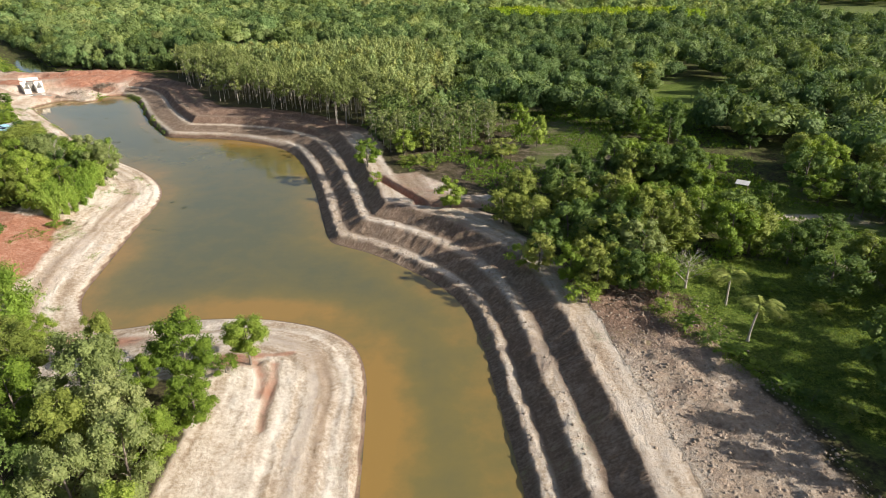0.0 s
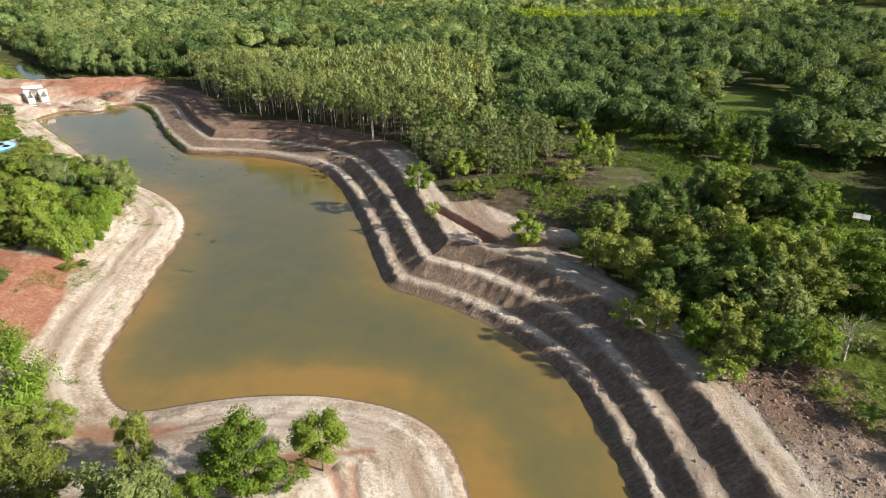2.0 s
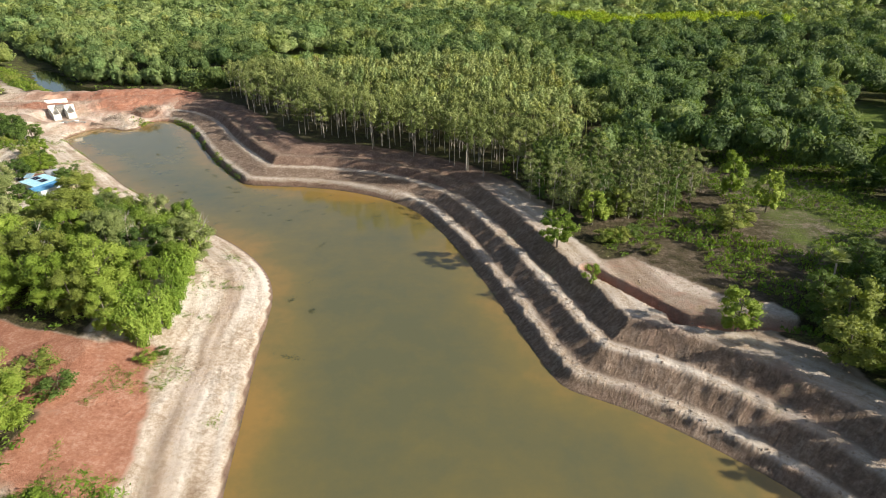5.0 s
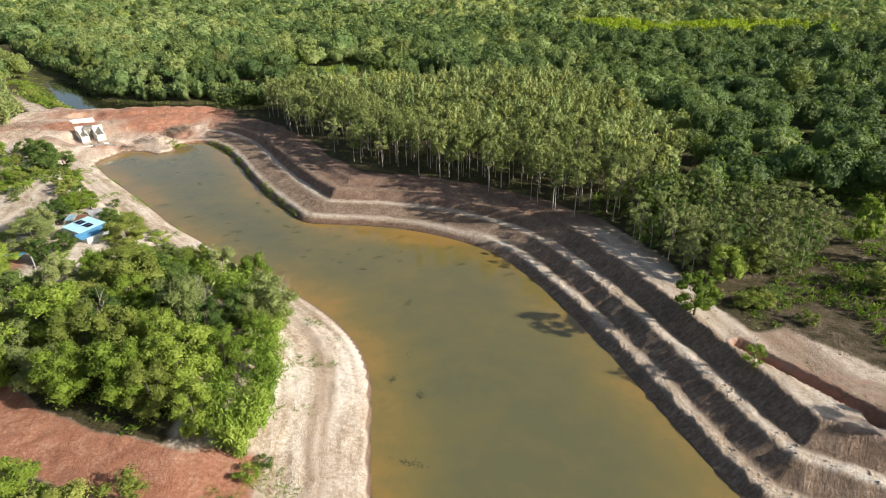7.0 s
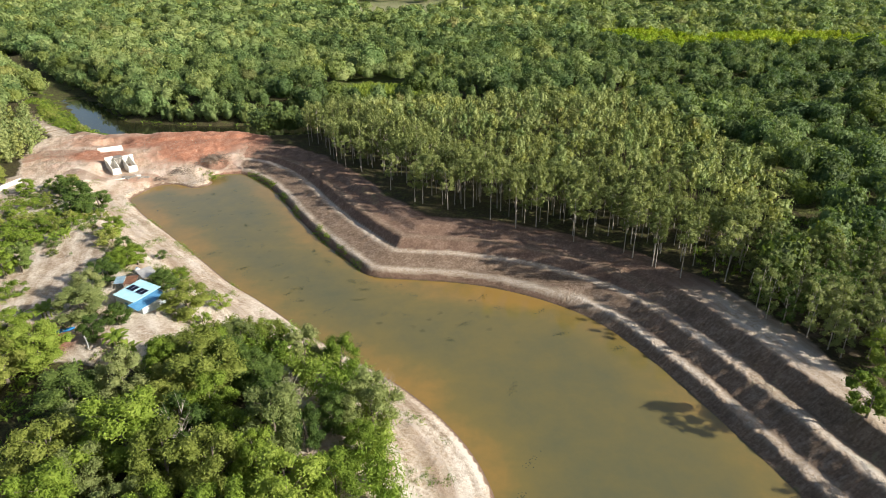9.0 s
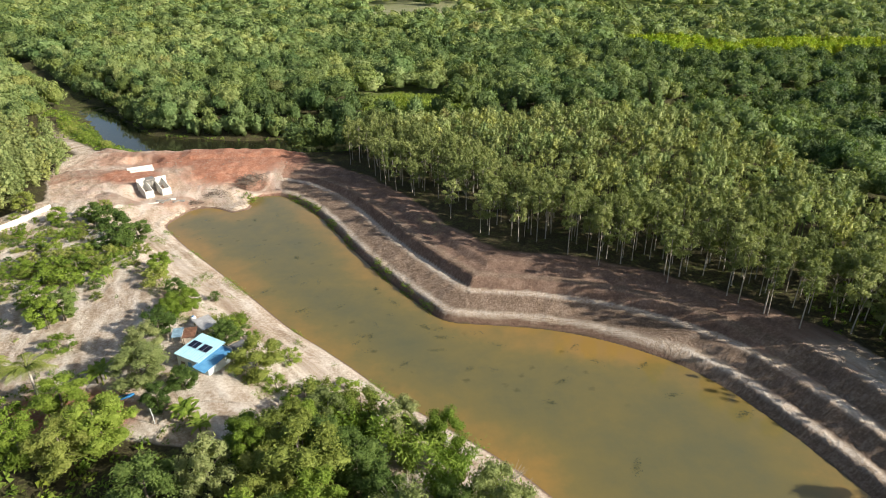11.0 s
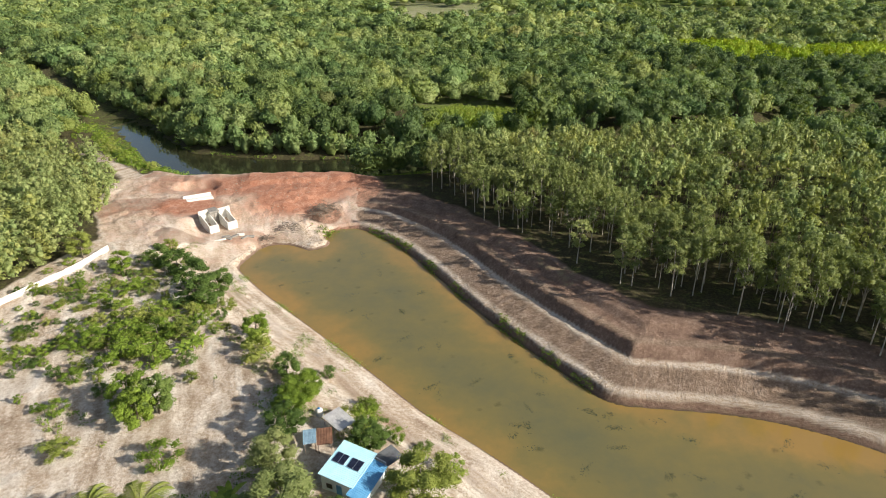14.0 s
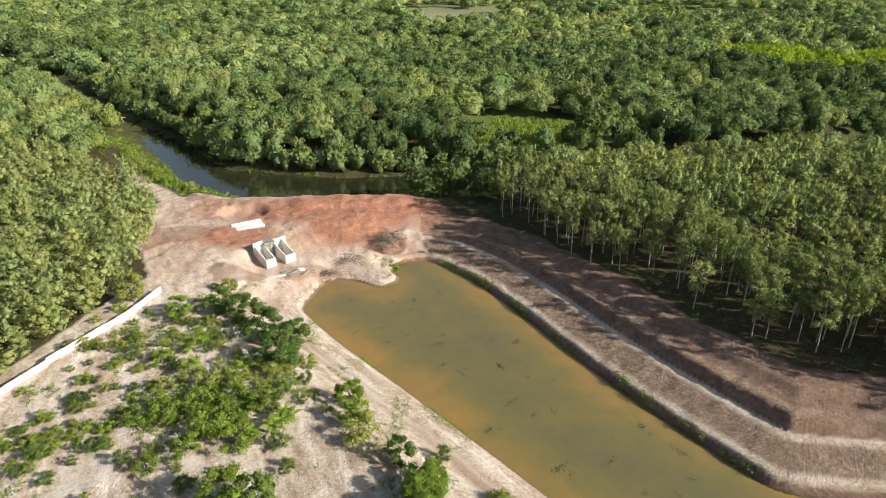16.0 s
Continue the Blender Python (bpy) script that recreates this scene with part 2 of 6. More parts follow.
def calc(n, l, op, a, b=None, c=None, clamp=False):
    x = n.new("ShaderNodeMath")
    x.operation, x.use_clamp = op, clamp
    for value, socket in zip((a, b, c), x.inputs):
        if value is None:
            continue
        if isinstance(value, (int, float)):
            socket.default_value = value
        else:
            l.new(value, socket)
    return x.outputs["Value"]


def add_bump(n, l, bsdf, height, strength, distance):
    b = n.new("ShaderNodeBump")
    b.inputs["Strength"].default_value, b.inputs["Distance"].default_value = strength, distance
    l.new(height, b.inputs["Height"])
    l.new(b.outputs["Normal"], bsdf.inputs["Normal"])


def plain_material(name, dark, light, scale=3.0, roughness=0.8, metallic=0.0, bump=0.02):
    """Two tones mixed by coarse and fine noise, with a little relief."""
    m, n, l, p = node_material(name)
    at = n.new("ShaderNodeTexCoord").outputs["Object"]
    coarse, fine = add_noise(n, l, at, scale), add_noise(n, l, at, scale * 9)
    both = calc(n, l, "ADD", calc(n, l, "MULTIPLY", coarse, 0.65), calc(n, l, "MULTIPLY", fine, 0.35))
    l.new(ramp(n, l, both, [(0.36, dark), (0.64, light)]), p.inputs["Base Color"])
    p.inputs["Roughness"].default_value, p.inputs["Metallic"].default_value = roughness, metallic
    add_bump(n, l, p, both, 0.5, bump)
    return m


def leaf_material(name, dark, mid, light, attribute=False):
    """Foliage: each plant has its own tone, each spray varies a little."""
    m, n, l, p = node_material(name)
    if attribute:
        t = n.new("ShaderNodeAttribute")
        t.attribute_name = "tone"
        own = t.outputs["Fac"]
    else:
        own = n.new("ShaderNodeObjectInfo").outputs["Random"]
    each = n.new("ShaderNodeNewGeometry").outputs["Random Per Island"]
    at = n.new("ShaderNodeTexCoord").outputs["Object"]
    tufts, leaves = add_noise(n, l, at, 1.1, 2), add_noise(n, l, at, 3.4, 4, 0.7)
    grain = calc(n, l, "ADD", calc(n, l, "MULTIPLY", tufts, 0.45), calc(n, l, "MULTIPLY", leaves, 0.55))
    value = calc(n, l, "ADD", calc(n, l, "MULTIPLY", own, 0.62), calc(n, l, "MULTIPLY", each, 0.20))
    value = calc(n, l, "ADD", value, calc(n, l, "MULTIPLY_ADD", grain, 1.7, -0.76))
    colour = ramp(n, l, value, [(0.08, dark), (0.5, mid), (0.92, light)])
    if attribute:
        hue = n.new("ShaderNodeAttribute")
        hue.attribute_name = "hue"
        colour = mix(n, l, 1.0, colour, ramp(n, l, hue.outputs["Fac"], [(0.0, (0.86, 1.0, 0.92)), (0.45, (0.98, 1.0, 0.92)), (0.86, (1.0, 0.96, 0.60)), (1.0, (1.0, 0.84, 0.78))]), "MULTIPLY")
    add_bump(n, l, p, grain, 1.0, 0.5)
    l.new(colour, p.inputs["Base Color"])
    p.inputs["Roughness"].default_value = 0.55
    p.inputs["Specular IOR Level"].default_value = 0.25
    glow = n.new("ShaderNodeBsdfTranslucent")
    l.new(mix(n, l, 1.0, colour, (1.0, 1.0, 0.45), "MULTIPLY"), glow.inputs["Color"])
    both = n.new("ShaderNodeMixShader")
    both.inputs["Fac"].default_value = 0.32
    l.new(p.outputs["BSDF"], both.inputs[1])
    l.new(glow.outputs["BSDF"], both.inputs[2])
    l.new(both.outputs["Shader"], n["Material Output"].inputs["Surface"])
    return m


def ground_material():
    m, n, l, p = node_material("ground_soil")
    at = n.new("ShaderNodeTexCoord").outputs["Object"]
    zone = n.new("ShaderNodeAttribute")
    zone.attribute_name = "zone"
    split = n.new("ShaderNodeSeparateColor")
    l.new(zone.outputs["Color"], split.inputs["Color"])
    lane = n.new("ShaderNodeAttribute")
    lane.attribute_name = "bank_lane"
    big, mid, fine, grit = add_noise(n, l, at, 0.05, 5), add_noise(n, l, at, 0.35, 6, 0.68), add_noise(n, l, at, 1.7, 6, 0.7), add_noise(n, l, at, 9.0, 3)
    tracks = n.new("ShaderNodeAttribute")
    tracks.attribute_name = "track_lane"
    rib = n.new("ShaderNodeAttribute")
    rib.attribute_name = "ribs"
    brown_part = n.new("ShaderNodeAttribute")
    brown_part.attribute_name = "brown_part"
    across, length = add_noise(n, l, lane.outputs["Vector"], 1.0, 5, 0.7), add_noise(n, l, tracks.outputs["Vector"], 1.0, 2.5, 0.55)
    scratch = calc(n, l, "ADD", calc(n, l, "MULTIPLY", across, rib.outputs["Fac"]), calc(n, l, "MULTIPLY", length, calc(n, l, "SUBTRACT", 1.0, rib.outputs["Fac"])))
    pale = ramp(n, l, calc(n, l, "ADD", calc(n, l, "MULTIPLY_ADD", scratch, 0.28, calc(n, l, "MULTIPLY", big, 0.13)), calc(n, l, "ADD", calc(n, l, "MULTIPLY", mid, 0.20), calc(n, l, "MULTIPLY_ADD", fine, 0.26, calc(n, l, "MULTIPLY", grit, 0.13)))),
                [(0.395, (0.28, 0.195, 0.125)), (0.47, (0.48, 0.38, 0.28)), (0.515, (0.62, 0.53, 0.425)), (0.565, (0.76, 0.69, 0.595))])
    # dark clay tones; they also stand in for shade on the right bank's risers
    clay_shade = ramp(n, l, calc(n, l, "ADD", calc(n, l, "MULTIPLY", scratch, 0.35), calc(n, l, "ADD", calc(n, l, "MULTIPLY", fine, 0.35), calc(n, l, "MULTIPLY", mid, 0.3))),
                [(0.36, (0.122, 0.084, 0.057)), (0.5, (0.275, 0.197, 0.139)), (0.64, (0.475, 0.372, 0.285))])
    red = ramp(n, l, calc(n, l, "ADD", calc(n, l, "MULTIPLY", mid, 0.5), calc(n, l, "MULTIPLY", fine, 0.5)),
               [(0.34, (0.27, 0.11, 0.065)), (0.5, (0.41, 0.195, 0.122)), (0.68, (0.56, 0.35, 0.25))])
    brown = ramp(n, l, calc(n, l, "ADD", calc(n, l, "MULTIPLY", mid, 0.4), calc(n, l, "ADD", calc(n, l, "MULTIPLY", fine, 0.35), calc(n, l, "MULTIPLY", scratch, 0.25))),
                 [(0.36, (0.112, 0.072, 0.052)), (0.5, (0.238, 0.156, 0.112)), (0.64, (0.41, 0.295, 0.22))])
    grass = ramp(n, l, calc(n, l, "ADD", calc(n, l, "MULTIPLY", mid, 0.5), calc(n, l, "MULTIPLY", fine, 0.5)),
                 [(0.34, (0.06, 0.095, 0.018)), (0.52, (0.125, 0.175, 0.032)), (0.68, (0.22, 0.25, 0.065))])
    litter = ramp(n, l, fine, [(0.3, (0.035, 0.03, 0.018)), (0.5, (0.07, 0.06, 0.03)), (0.7, (0.12, 0.10, 0.05))])

    def mask(value):
        worn = calc(n, l, "ADD", value, calc(n, l, "MULTIPLY", calc(n, l, "SUBTRACT", calc(n, l, "ADD", calc(n, l, "MULTIPLY", mid, 0.6), calc(n, l, "MULTIPLY", fine, 0.4)), 0.5), 1.1))
        return calc(n, l, "MULTIPLY_ADD", calc(n, l, "SUBTRACT", worn, 0.5), 3.0, 0.5, clamp=True)
    colour = mix(n, l, mask(zone.outputs["Alpha"]), pale, clay_shade)
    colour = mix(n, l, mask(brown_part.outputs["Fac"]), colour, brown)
    colour = mix(n, l, mask(split.outputs["Red"]), colour, red)
    colour = mix(n, l, mask(split.outputs["Blue"]), colour, litter)
    colour = mix(n, l, mask(split.outputs["Green"]), colour, grass)
    l.new(colour, p.inputs["Base Color"])
    p.inputs["Roughness"].default_value = 0.95
    p.inputs["Specular IOR Level"].default_value = 0.15
    relief = calc(n, l, "ADD", calc(n, l, "MULTIPLY", scratch, calc(n, l, "MULTIPLY_ADD", rib.outputs["Fac"], 1.1, 0.3)), calc(n, l, "ADD", calc(n, l, "MULTIPLY", fine, 0.55), calc(n, l, "MULTIPLY", grit, 0.3)))
    add_bump(n, l, p, relief, 1.0, 0.62)
    return m


def water_material(name, shallow, mid_tone, deep, gloss=0.06):
    """Silty water: what is seen of its body is the colour of the silt, warmer where it is shallow."""
    m, n, l, p = node_material(name)
    at = n.new("ShaderNodeTexCoord").outputs["Object"]
    depth = n.new("ShaderNodeAttribute")
    depth.attribute_name = "depth"
    cloud, patch, ripple = add_noise(n, l, at, 0.045, 6), add_noise(n, l, at, 0.16, 5, 0.7), add_noise(n, l, at, 1.6, 3)
    value = calc(n, l, "ADD", depth.outputs["Fac"], calc(n, l, "MULTIPLY", calc(n, l, "SUBTRACT", cloud, 0.5), 0.9))
    value = calc(n, l, "ADD", value, calc(n, l, "MULTIPLY", calc(n, l, "SUBTRACT", patch, 0.5), 0.75))
    weedy = n.new("ShaderNodeAttribute")
    weedy.attribute_name = "weedy"
    cells = n.new("ShaderNodeTexVoronoi")
    cells.inputs["Scale"].default_value, cells.inputs["Randomness"].default_value = 0.19, 1.0
    l.new(at, cells.inputs["Vector"])
    tuft_noise = add_noise(n, l, at, 1.1, 4, 0.7)
    away = calc(n, l, "ADD", cells.outputs["Distance"], calc(n, l, "MULTIPLY", calc(n, l, "SUBTRACT", tuft_noise, 0.5), 0.42))
    blot = calc(n, l, "MULTIPLY", calc(n, l, "MULTIPLY_ADD", away, -9.0, 1.5, clamp=True), calc(n, l, "MULTIPLY", weedy.outputs["Fac"], 0.6))
    silt = ramp(n, l, value, [(0.0, shallow), (0.42, mid_tone), (0.95, deep)])
    l.new(mix(n, l, blot, silt, (0.045, 0.055, 0.020)), p.inputs["Base Color"])
    p.inputs["Roughness"].default_value = gloss
    p.inputs["IOR"].default_value = 1.58
    add_bump(n, l, p, ripple, 0.12, 0.05)
    return m


M_GROUND = ground_material()
M_POND = water_material("pond_water", (0.30, 0.185, 0.050), (0.185, 0.150, 0.050), (0.124, 0.120, 0.056))
M_RIVER = water_material("river_water", (0.060, 0.055, 0.026), (0.038, 0.038, 0.018), (0.024, 0.026, 0.013), 0.02)
M_BARK = plain_material("grey_bark", (0.10, 0.075, 0.055), (0.26, 0.22, 0.18), 2.0, 0.9)
M_PALE_BARK = plain_material("pale_bark", (0.30, 0.26, 0.21), (0.55, 0.50, 0.43), 1.2, 0.85)
LEAF = {
    "dark": leaf_material("dark_leaves", (0.058, 0.108, 0.024), (0.125, 0.198, 0.042), (0.205, 0.28, 0.072)),
    "bright": leaf_material("bright_leaves", (0.13, 0.205, 0.024), (0.235, 0.335, 0.044), (0.36, 0.44, 0.085)),
    "pale": leaf_material("yellow_green_leaves", (0.15, 0.195, 0.036), (0.27, 0.32, 0.066), (0.40, 0.425, 0.115)),
    "olive": leaf_material("olive_leaves", (0.15, 0.195, 0.060), (0.255, 0.31, 0.105), (0.385, 0.42, 0.175)),
    "eucalyptus": leaf_material("eucalyptus_leaves", (0.135, 0.175, 0.055), (0.235, 0.285, 0.092), (0.365, 0.405, 0.15)),
    "bamboo": leaf_material("bamboo_leaves", (0.14, 0.235, 0.028), (0.24, 0.36, 0.050), (0.36, 0.46, 0.09)),
}
STUFF_LEAF = leaf_material("woodland_leaves", (0.070, 0.118, 0.040), (0.222, 0.292, 0.108), (0.39, 0.435, 0.185), attribute=True)
STUFF_EUCALYPTUS = leaf_material("far_eucalyptus_leaves", (0.17, 0.21, 0.078), (0.295, 0.34, 0.13), (0.43, 0.465, 0.20), attribute=True)
STUFF_WEEDS = leaf_material("weed_leaves", (0.10, 0.17, 0.024), (0.20, 0.30, 0.046), (0.34, 0.40, 0.085), attribute=True)
STUFF_LIME = leaf_material("lime_leaves", (0.22, 0.32, 0.015), (0.32, 0.42, 0.025), (0.42, 0.48, 0.05), attribute=True)
M_CONCRETE = plain_material("whitewashed_concrete", (0.55, 0.53, 0.48), (0.80, 0.78, 0.72), 0.9, 0.85)
M_RAW_CONCRETE = plain_material("stained_raw_concrete", (0.13, 0.12, 0.105), (0.36, 0.34, 0.30), 1.4, 0.9)
M_BLUE_ROOF = plain_material("light_blue_painted_metal", (0.36, 0.64, 0.74), (0.50, 0.78, 0.86), 0.7, 0.45, 0.0, 0.005)
M_DEEP_BLUE = plain_material("blue_painted_metal", (0.06, 0.22, 0.42), (0.14, 0.36, 0.56), 0.8, 0.5, 0.0, 0.005)
M_DULL_BLUE = plain_material("faded_blue_metal", (0.16, 0.26, 0.34), (0.34, 0.50, 0.60), 0.9, 0.5, 0.1, 0.005)
M_GREY_METAL = plain_material("weathered_zinc", (0.42, 0.41, 0.39), (0.68, 0.67, 0.64), 0.8, 0.5, 0.15, 0.005)
M_DARK_METAL = plain_material("dark_grey_roofing", (0.07, 0.075, 0.08), (0.17, 0.18, 0.19), 0.8, 0.5, 0.2, 0.005)
M_RUST = plain_material("rusty_sheet", (0.13, 0.06, 0.035), (0.32, 0.17, 0.10), 1.2, 0.75, 0.2, 0.01)
M_CELL = plain_material("solar_cells", (0.008, 0.010, 0.022), (0.018, 0.022, 0.042), 2.0, 0.15, 0.0, 0.0005)
M_ALUMINIUM = plain_material("aluminium_frame", (0.45, 0.46, 0.47), (0.62, 0.63, 0.64), 4.0, 0.35, 0.9, 0.0005)
M_HOUSE_WALL = plain_material("pale_blue_plaster", (0.50, 0.58, 0.60), (0.68, 0.74, 0.74), 1.0, 0.85)
M_GLASS_DARK = plain_material("dark_window_glass", (0.015, 0.018, 0.02), (0.03, 0.035, 0.04), 1.0, 0.08, 0.0, 0.0005)
M_WOOD = plain_material("grey_dead_wood", (0.12, 0.09, 0.065), (0.30, 0.24, 0.185), 1.5, 0.9)
M_CLOD = plain_material("dry_soil_clod", (0.22, 0.165, 0.12), (0.46, 0.37, 0.285), 0.6, 0.95)
M_PLASTIC = plain_material("white_plastic", (0.62, 0.62, 0.60), (0.80, 0.80, 0.78), 1.0, 0.5, 0.0, 0.002)
M_BLUE_PLASTIC = plain_material("bright_blue_plastic", (0.02, 0.16, 0.45), (0.05, 0.28, 0.60), 1.0, 0.4, 0.0, 0.002)
M_POND_WEED = plain_material("drowned_weed", (0.025, 0.032, 0.012), (0.06, 0.07, 0.022), 1.5, 0.8)


# ---------------------------------------------------------------- mesh helpers
def mesh_of(name, verts, quads, material, smooth_faces=False, attributes=()):
    """A mesh from arrays of vertices and of four-cornered (or three-cornered) faces."""
    verts, quads = np.asarray(verts, np.float32), np.asarray(quads, np.int32)
    me = bpy.data.meshes.new(name)
    k = quads.shape[1]
    me.vertices.add(len(verts))
    me.vertices.foreach_set("co", verts.ravel())
    me.loops.add(quads.size)
    me.loops.foreach_set("vertex_index", quads.ravel())
    me.polygons.add(len(quads))
    me.polygons.foreach_set("loop_start", np.arange(0, quads.size, k, dtype=np.int32))
    me.polygons.foreach_set("use_smooth", np.full(len(quads), smooth_faces))
    me.update(calc_edges=True)
    me.materials.append(material)
    for attribute, kind, values in attributes:
        a = me.attributes.new(attribute, kind, "POINT")
        field = {"FLOAT": "value", "FLOAT_VECTOR": "vector", "FLOAT_COLOR": "color"}[kind]
        a.data.foreach_set(field, np.asarray(values, np.float32).ravel())
    return me


def part(name, bm, material, parent, label=""):
    me = bpy.data.meshes.new(name)
    bm.to_mesh(me)
    bm.free()
    me.materials.append(material)
    ob = new(name, me)
    ob.parent = parent
    return tagged(ob, label)


def mesh_part(name, me, parent, label=""):
    ob = new(name, me)
    ob.parent = parent
    return tagged(ob, label)


def thing(name, at, label, category, group="", turn=0.0):
    ob = new(name)
    ob.matrix_basis = pose(*at, 0, 0, turn)
    return tagged(ob, label, category, group)


def box(bm, x0, y0, z0, x1, y1, z1, bevel=0.0):
    """Adds a box, its edges cut if bevel is given."""
    made = bmesh.ops.create_cube(bm, size=1.0, matrix=Matrix.LocRotScale(((x0 + x1) / 2, (y0 + y1) / 2, (z0 + z1) / 2), None, (x1 - x0, y1 - y0, z1 - z0)))
    if bevel:
        edges = {e for v in made["verts"] for e in v.link_edges}
        bmesh.ops.bevel(bm, geom=list(edges), offset=bevel, segments=1, affect="EDGES")
    return bm


# ---------------------------------------------------------------- ground and water
def spaced(lo, hi, step, reach_lo, reach_hi, grow=1.16):
    mid = np.arange(lo, hi + step, step)
    out, d, x = [], step, lo
    while x > reach_lo:
        d *= grow
        x -= d
        out.append(x)
    low = out[::-1]
    out, d, x = [], step, mid[-1]
    while x < reach_hi:
        d *= grow
        x += d
        out.append(x)
    return np.concatenate([low, mid, out])


def build_ground():
    def two_steps(lo, turn, coarse, hi, fine, reach_lo, reach_hi):
        """Spacing that is coarse below the turn and fine above it."""
        return np.concatenate([spaced(lo, turn - coarse, coarse, reach_lo, turn, 1.2)[:-1], spaced(turn, hi, fine, turn, reach_hi, 1.2)])
    xs = two_steps(-252, -62, 0.74, 46, 0.5, -4200, 4200)
    ys = -two_steps(-372, -214, 0.66, -48, 0.5, -4800, 1500)[::-1]
    xs, ys = np.unique(xs.round(4)), np.unique(ys.round(4))
    X, Y = np.meshgrid(xs, ys, indexing="ij")
    x, y = X.ravel(), Y.ravel()
    h, d, bank, s, river = lie_of_land(x, y)
    # kinds of soil, with the shade of the terrace risers put into the clay
    red = np.zeros_like(x)
    dd, _ = to_line(np.array(RED_ROAD, float), x, y)
    red = np.maximum(red, 0.95 * (1 - smooth(4.2, 6.0, dd + 2.2 * (fbm(x, y, 5, 39) - 0.5))))
    red = np.maximum(red, 0.9 * np.exp(-((x + 100) / 4.5) ** 4 - ((y - 116) / 8) ** 4))
    red = np.maximum(red, 0.9 * np.exp(-((x + 99) / 5.5) ** 4 - ((y - 137) / 5) ** 4))
    red = np.maximum(red, 0.9 * np.exp(-((x + 106) / 8) ** 4 - ((y - 127) / 6) ** 4))
    wob = 5 * (fbm(x, y, 7, 43) - 0.5)
    on_dam = inside(DAM, x + wob, y - wob)
    reds = np.maximum.reduce([0.95 * np.exp(-((x - cx) / rx) ** 2 - ((y - cy) / ry) ** 2) for cx, cy, rx, ry in ((-198, 343, 26, 9), (-222, 323, 9, 6), (-191, 331, 11, 8), (-178, 350, 12, 6))])
    red = np.maximum(red, on_dam * np.clip(0.40 + 0.75 * reds + 0.3 * (fbm(x, y, 8, 45) - 0.5), 0, 1))
    red = np.maximum(red, 0.62 * (1 - smooth(1, 5, np.hypot((x + 36) / 1.6, y - 82))))
    red = np.maximum(red, 0.8 * (1 - smooth(4, 12, np.hypot((x + 172) / 1.7, y - 193))))
    for line in (TRENCH, SIDE_CUT):
        dt, _ = to_line(np.array(line, float), x, y)
        red = np.maximum(red, 0.62 * (1 - smooth(1.2, 2.6, dt)))
    for line in GULLIES:
        dt, _ = to_line(np.array(line, float), x + 1.2 * (fbm(x, y, 3, 47) - 0.5), y)
        red = np.maximum(red, 0.8 * (1 - smooth(0.3, 1.1, dt)))
    brown = (bank == 0) * smooth(198, 226, y) * smooth(10.6, 11.6, d) * (1 - smooth(30, 36, d)) * (0.85 - 0.5 * smooth(12.8, 13.6, d) * (1 - smooth(15, 17, d)))
    brown = np.maximum(brown, 0.55 * smooth(0.56, 0.66, fbm(x, y, 14, 49)) * on_dam)
    brown = np.maximum(brown, 0.9 * (1 - smooth(4, 8, np.hypot(x + 179, (y - 325) * 1.2))))
    brown = np.maximum(brown, (bank == 0) * (d < 22) * 0.45 * smooth(0.55, 0.7, fbm(x, y, 11, 53)) * (y < 215))
    # risers are coloured darker, as they lie in shade, besides being clay
    clay_shade = (bank == 0) * (d < 30) * (0.55 + 0.25 * (1 - smooth(17, 19, d)))
    # sunlit strips of benches and road, painted paler than the risers
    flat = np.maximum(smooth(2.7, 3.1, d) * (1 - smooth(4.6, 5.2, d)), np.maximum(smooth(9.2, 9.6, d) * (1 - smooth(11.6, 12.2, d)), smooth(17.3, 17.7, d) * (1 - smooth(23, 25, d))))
    clay_shade = clay_shade * (1 - (0.75 - 0.40 * smooth(17, 18.5, d)) * flat * (bank == 0) * (1 - smooth(212, 232, y)))
    clay_shade = np.maximum(clay_shade, 0.5 * (bank == 0) * smooth(24, 27, d) * (d < 45) * (y < 112))
    clay_shade = np.maximum(clay_shade, 0.78 * (bank == 0) * smooth(210, 240, y) * smooth(3.4, 4.4, d) * (1 - 0.8 * smooth(9.8, 10.6, d) * (1 - smooth(11.2, 11.6, d))) * (d < 26))
    # paler stripes along the two lips of the far bank
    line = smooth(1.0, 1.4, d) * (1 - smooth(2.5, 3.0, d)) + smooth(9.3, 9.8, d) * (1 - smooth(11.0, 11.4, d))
    clay_shade = clay_shade * (1 - 0.9 * np.clip(line, 0, 1) * smooth(205, 228, y))
    bare = inside(CLEARED, x, y) | on_dam
    strip = (d > 0) & (d < np.where(bank == 0, 25.5 + 7 * (fbm(x, y, 18, 51) - 0.5), np.where(y > 200, 13, np.where(y < 101, 24, 19))))
    spoil_area = (bank == 0) & (d < 38 + 8 * (fbm(x, y, 9, 61) - 0.5)) & (y < 104 - 0.35 * np.maximum(0, x - 24))
    pit = inside([(-20, 164), (-9, 168), (8, 156), (14, 144), (6, 138), (-8, 142)], x, y)
    bare = bare | strip | spoil_area | pit
    opened = inside(FAR_MEADOW, x + 3.6, y + 12) | inside(FAR_MEADOW, x + 6.6, y + 22) | inside(FAR_MEADOW, x - 3, y - 9)
    meadow = opened | inside(MEADOW_AREA, x, y) | inside(OPEN_ORCHARD, x, y) | inside(FAR_MEADOW, x, y) | inside(PLOTS, x, y) | inside(FARM_CLEARING, x, y) | inside(FAR_FIELD, x, y)
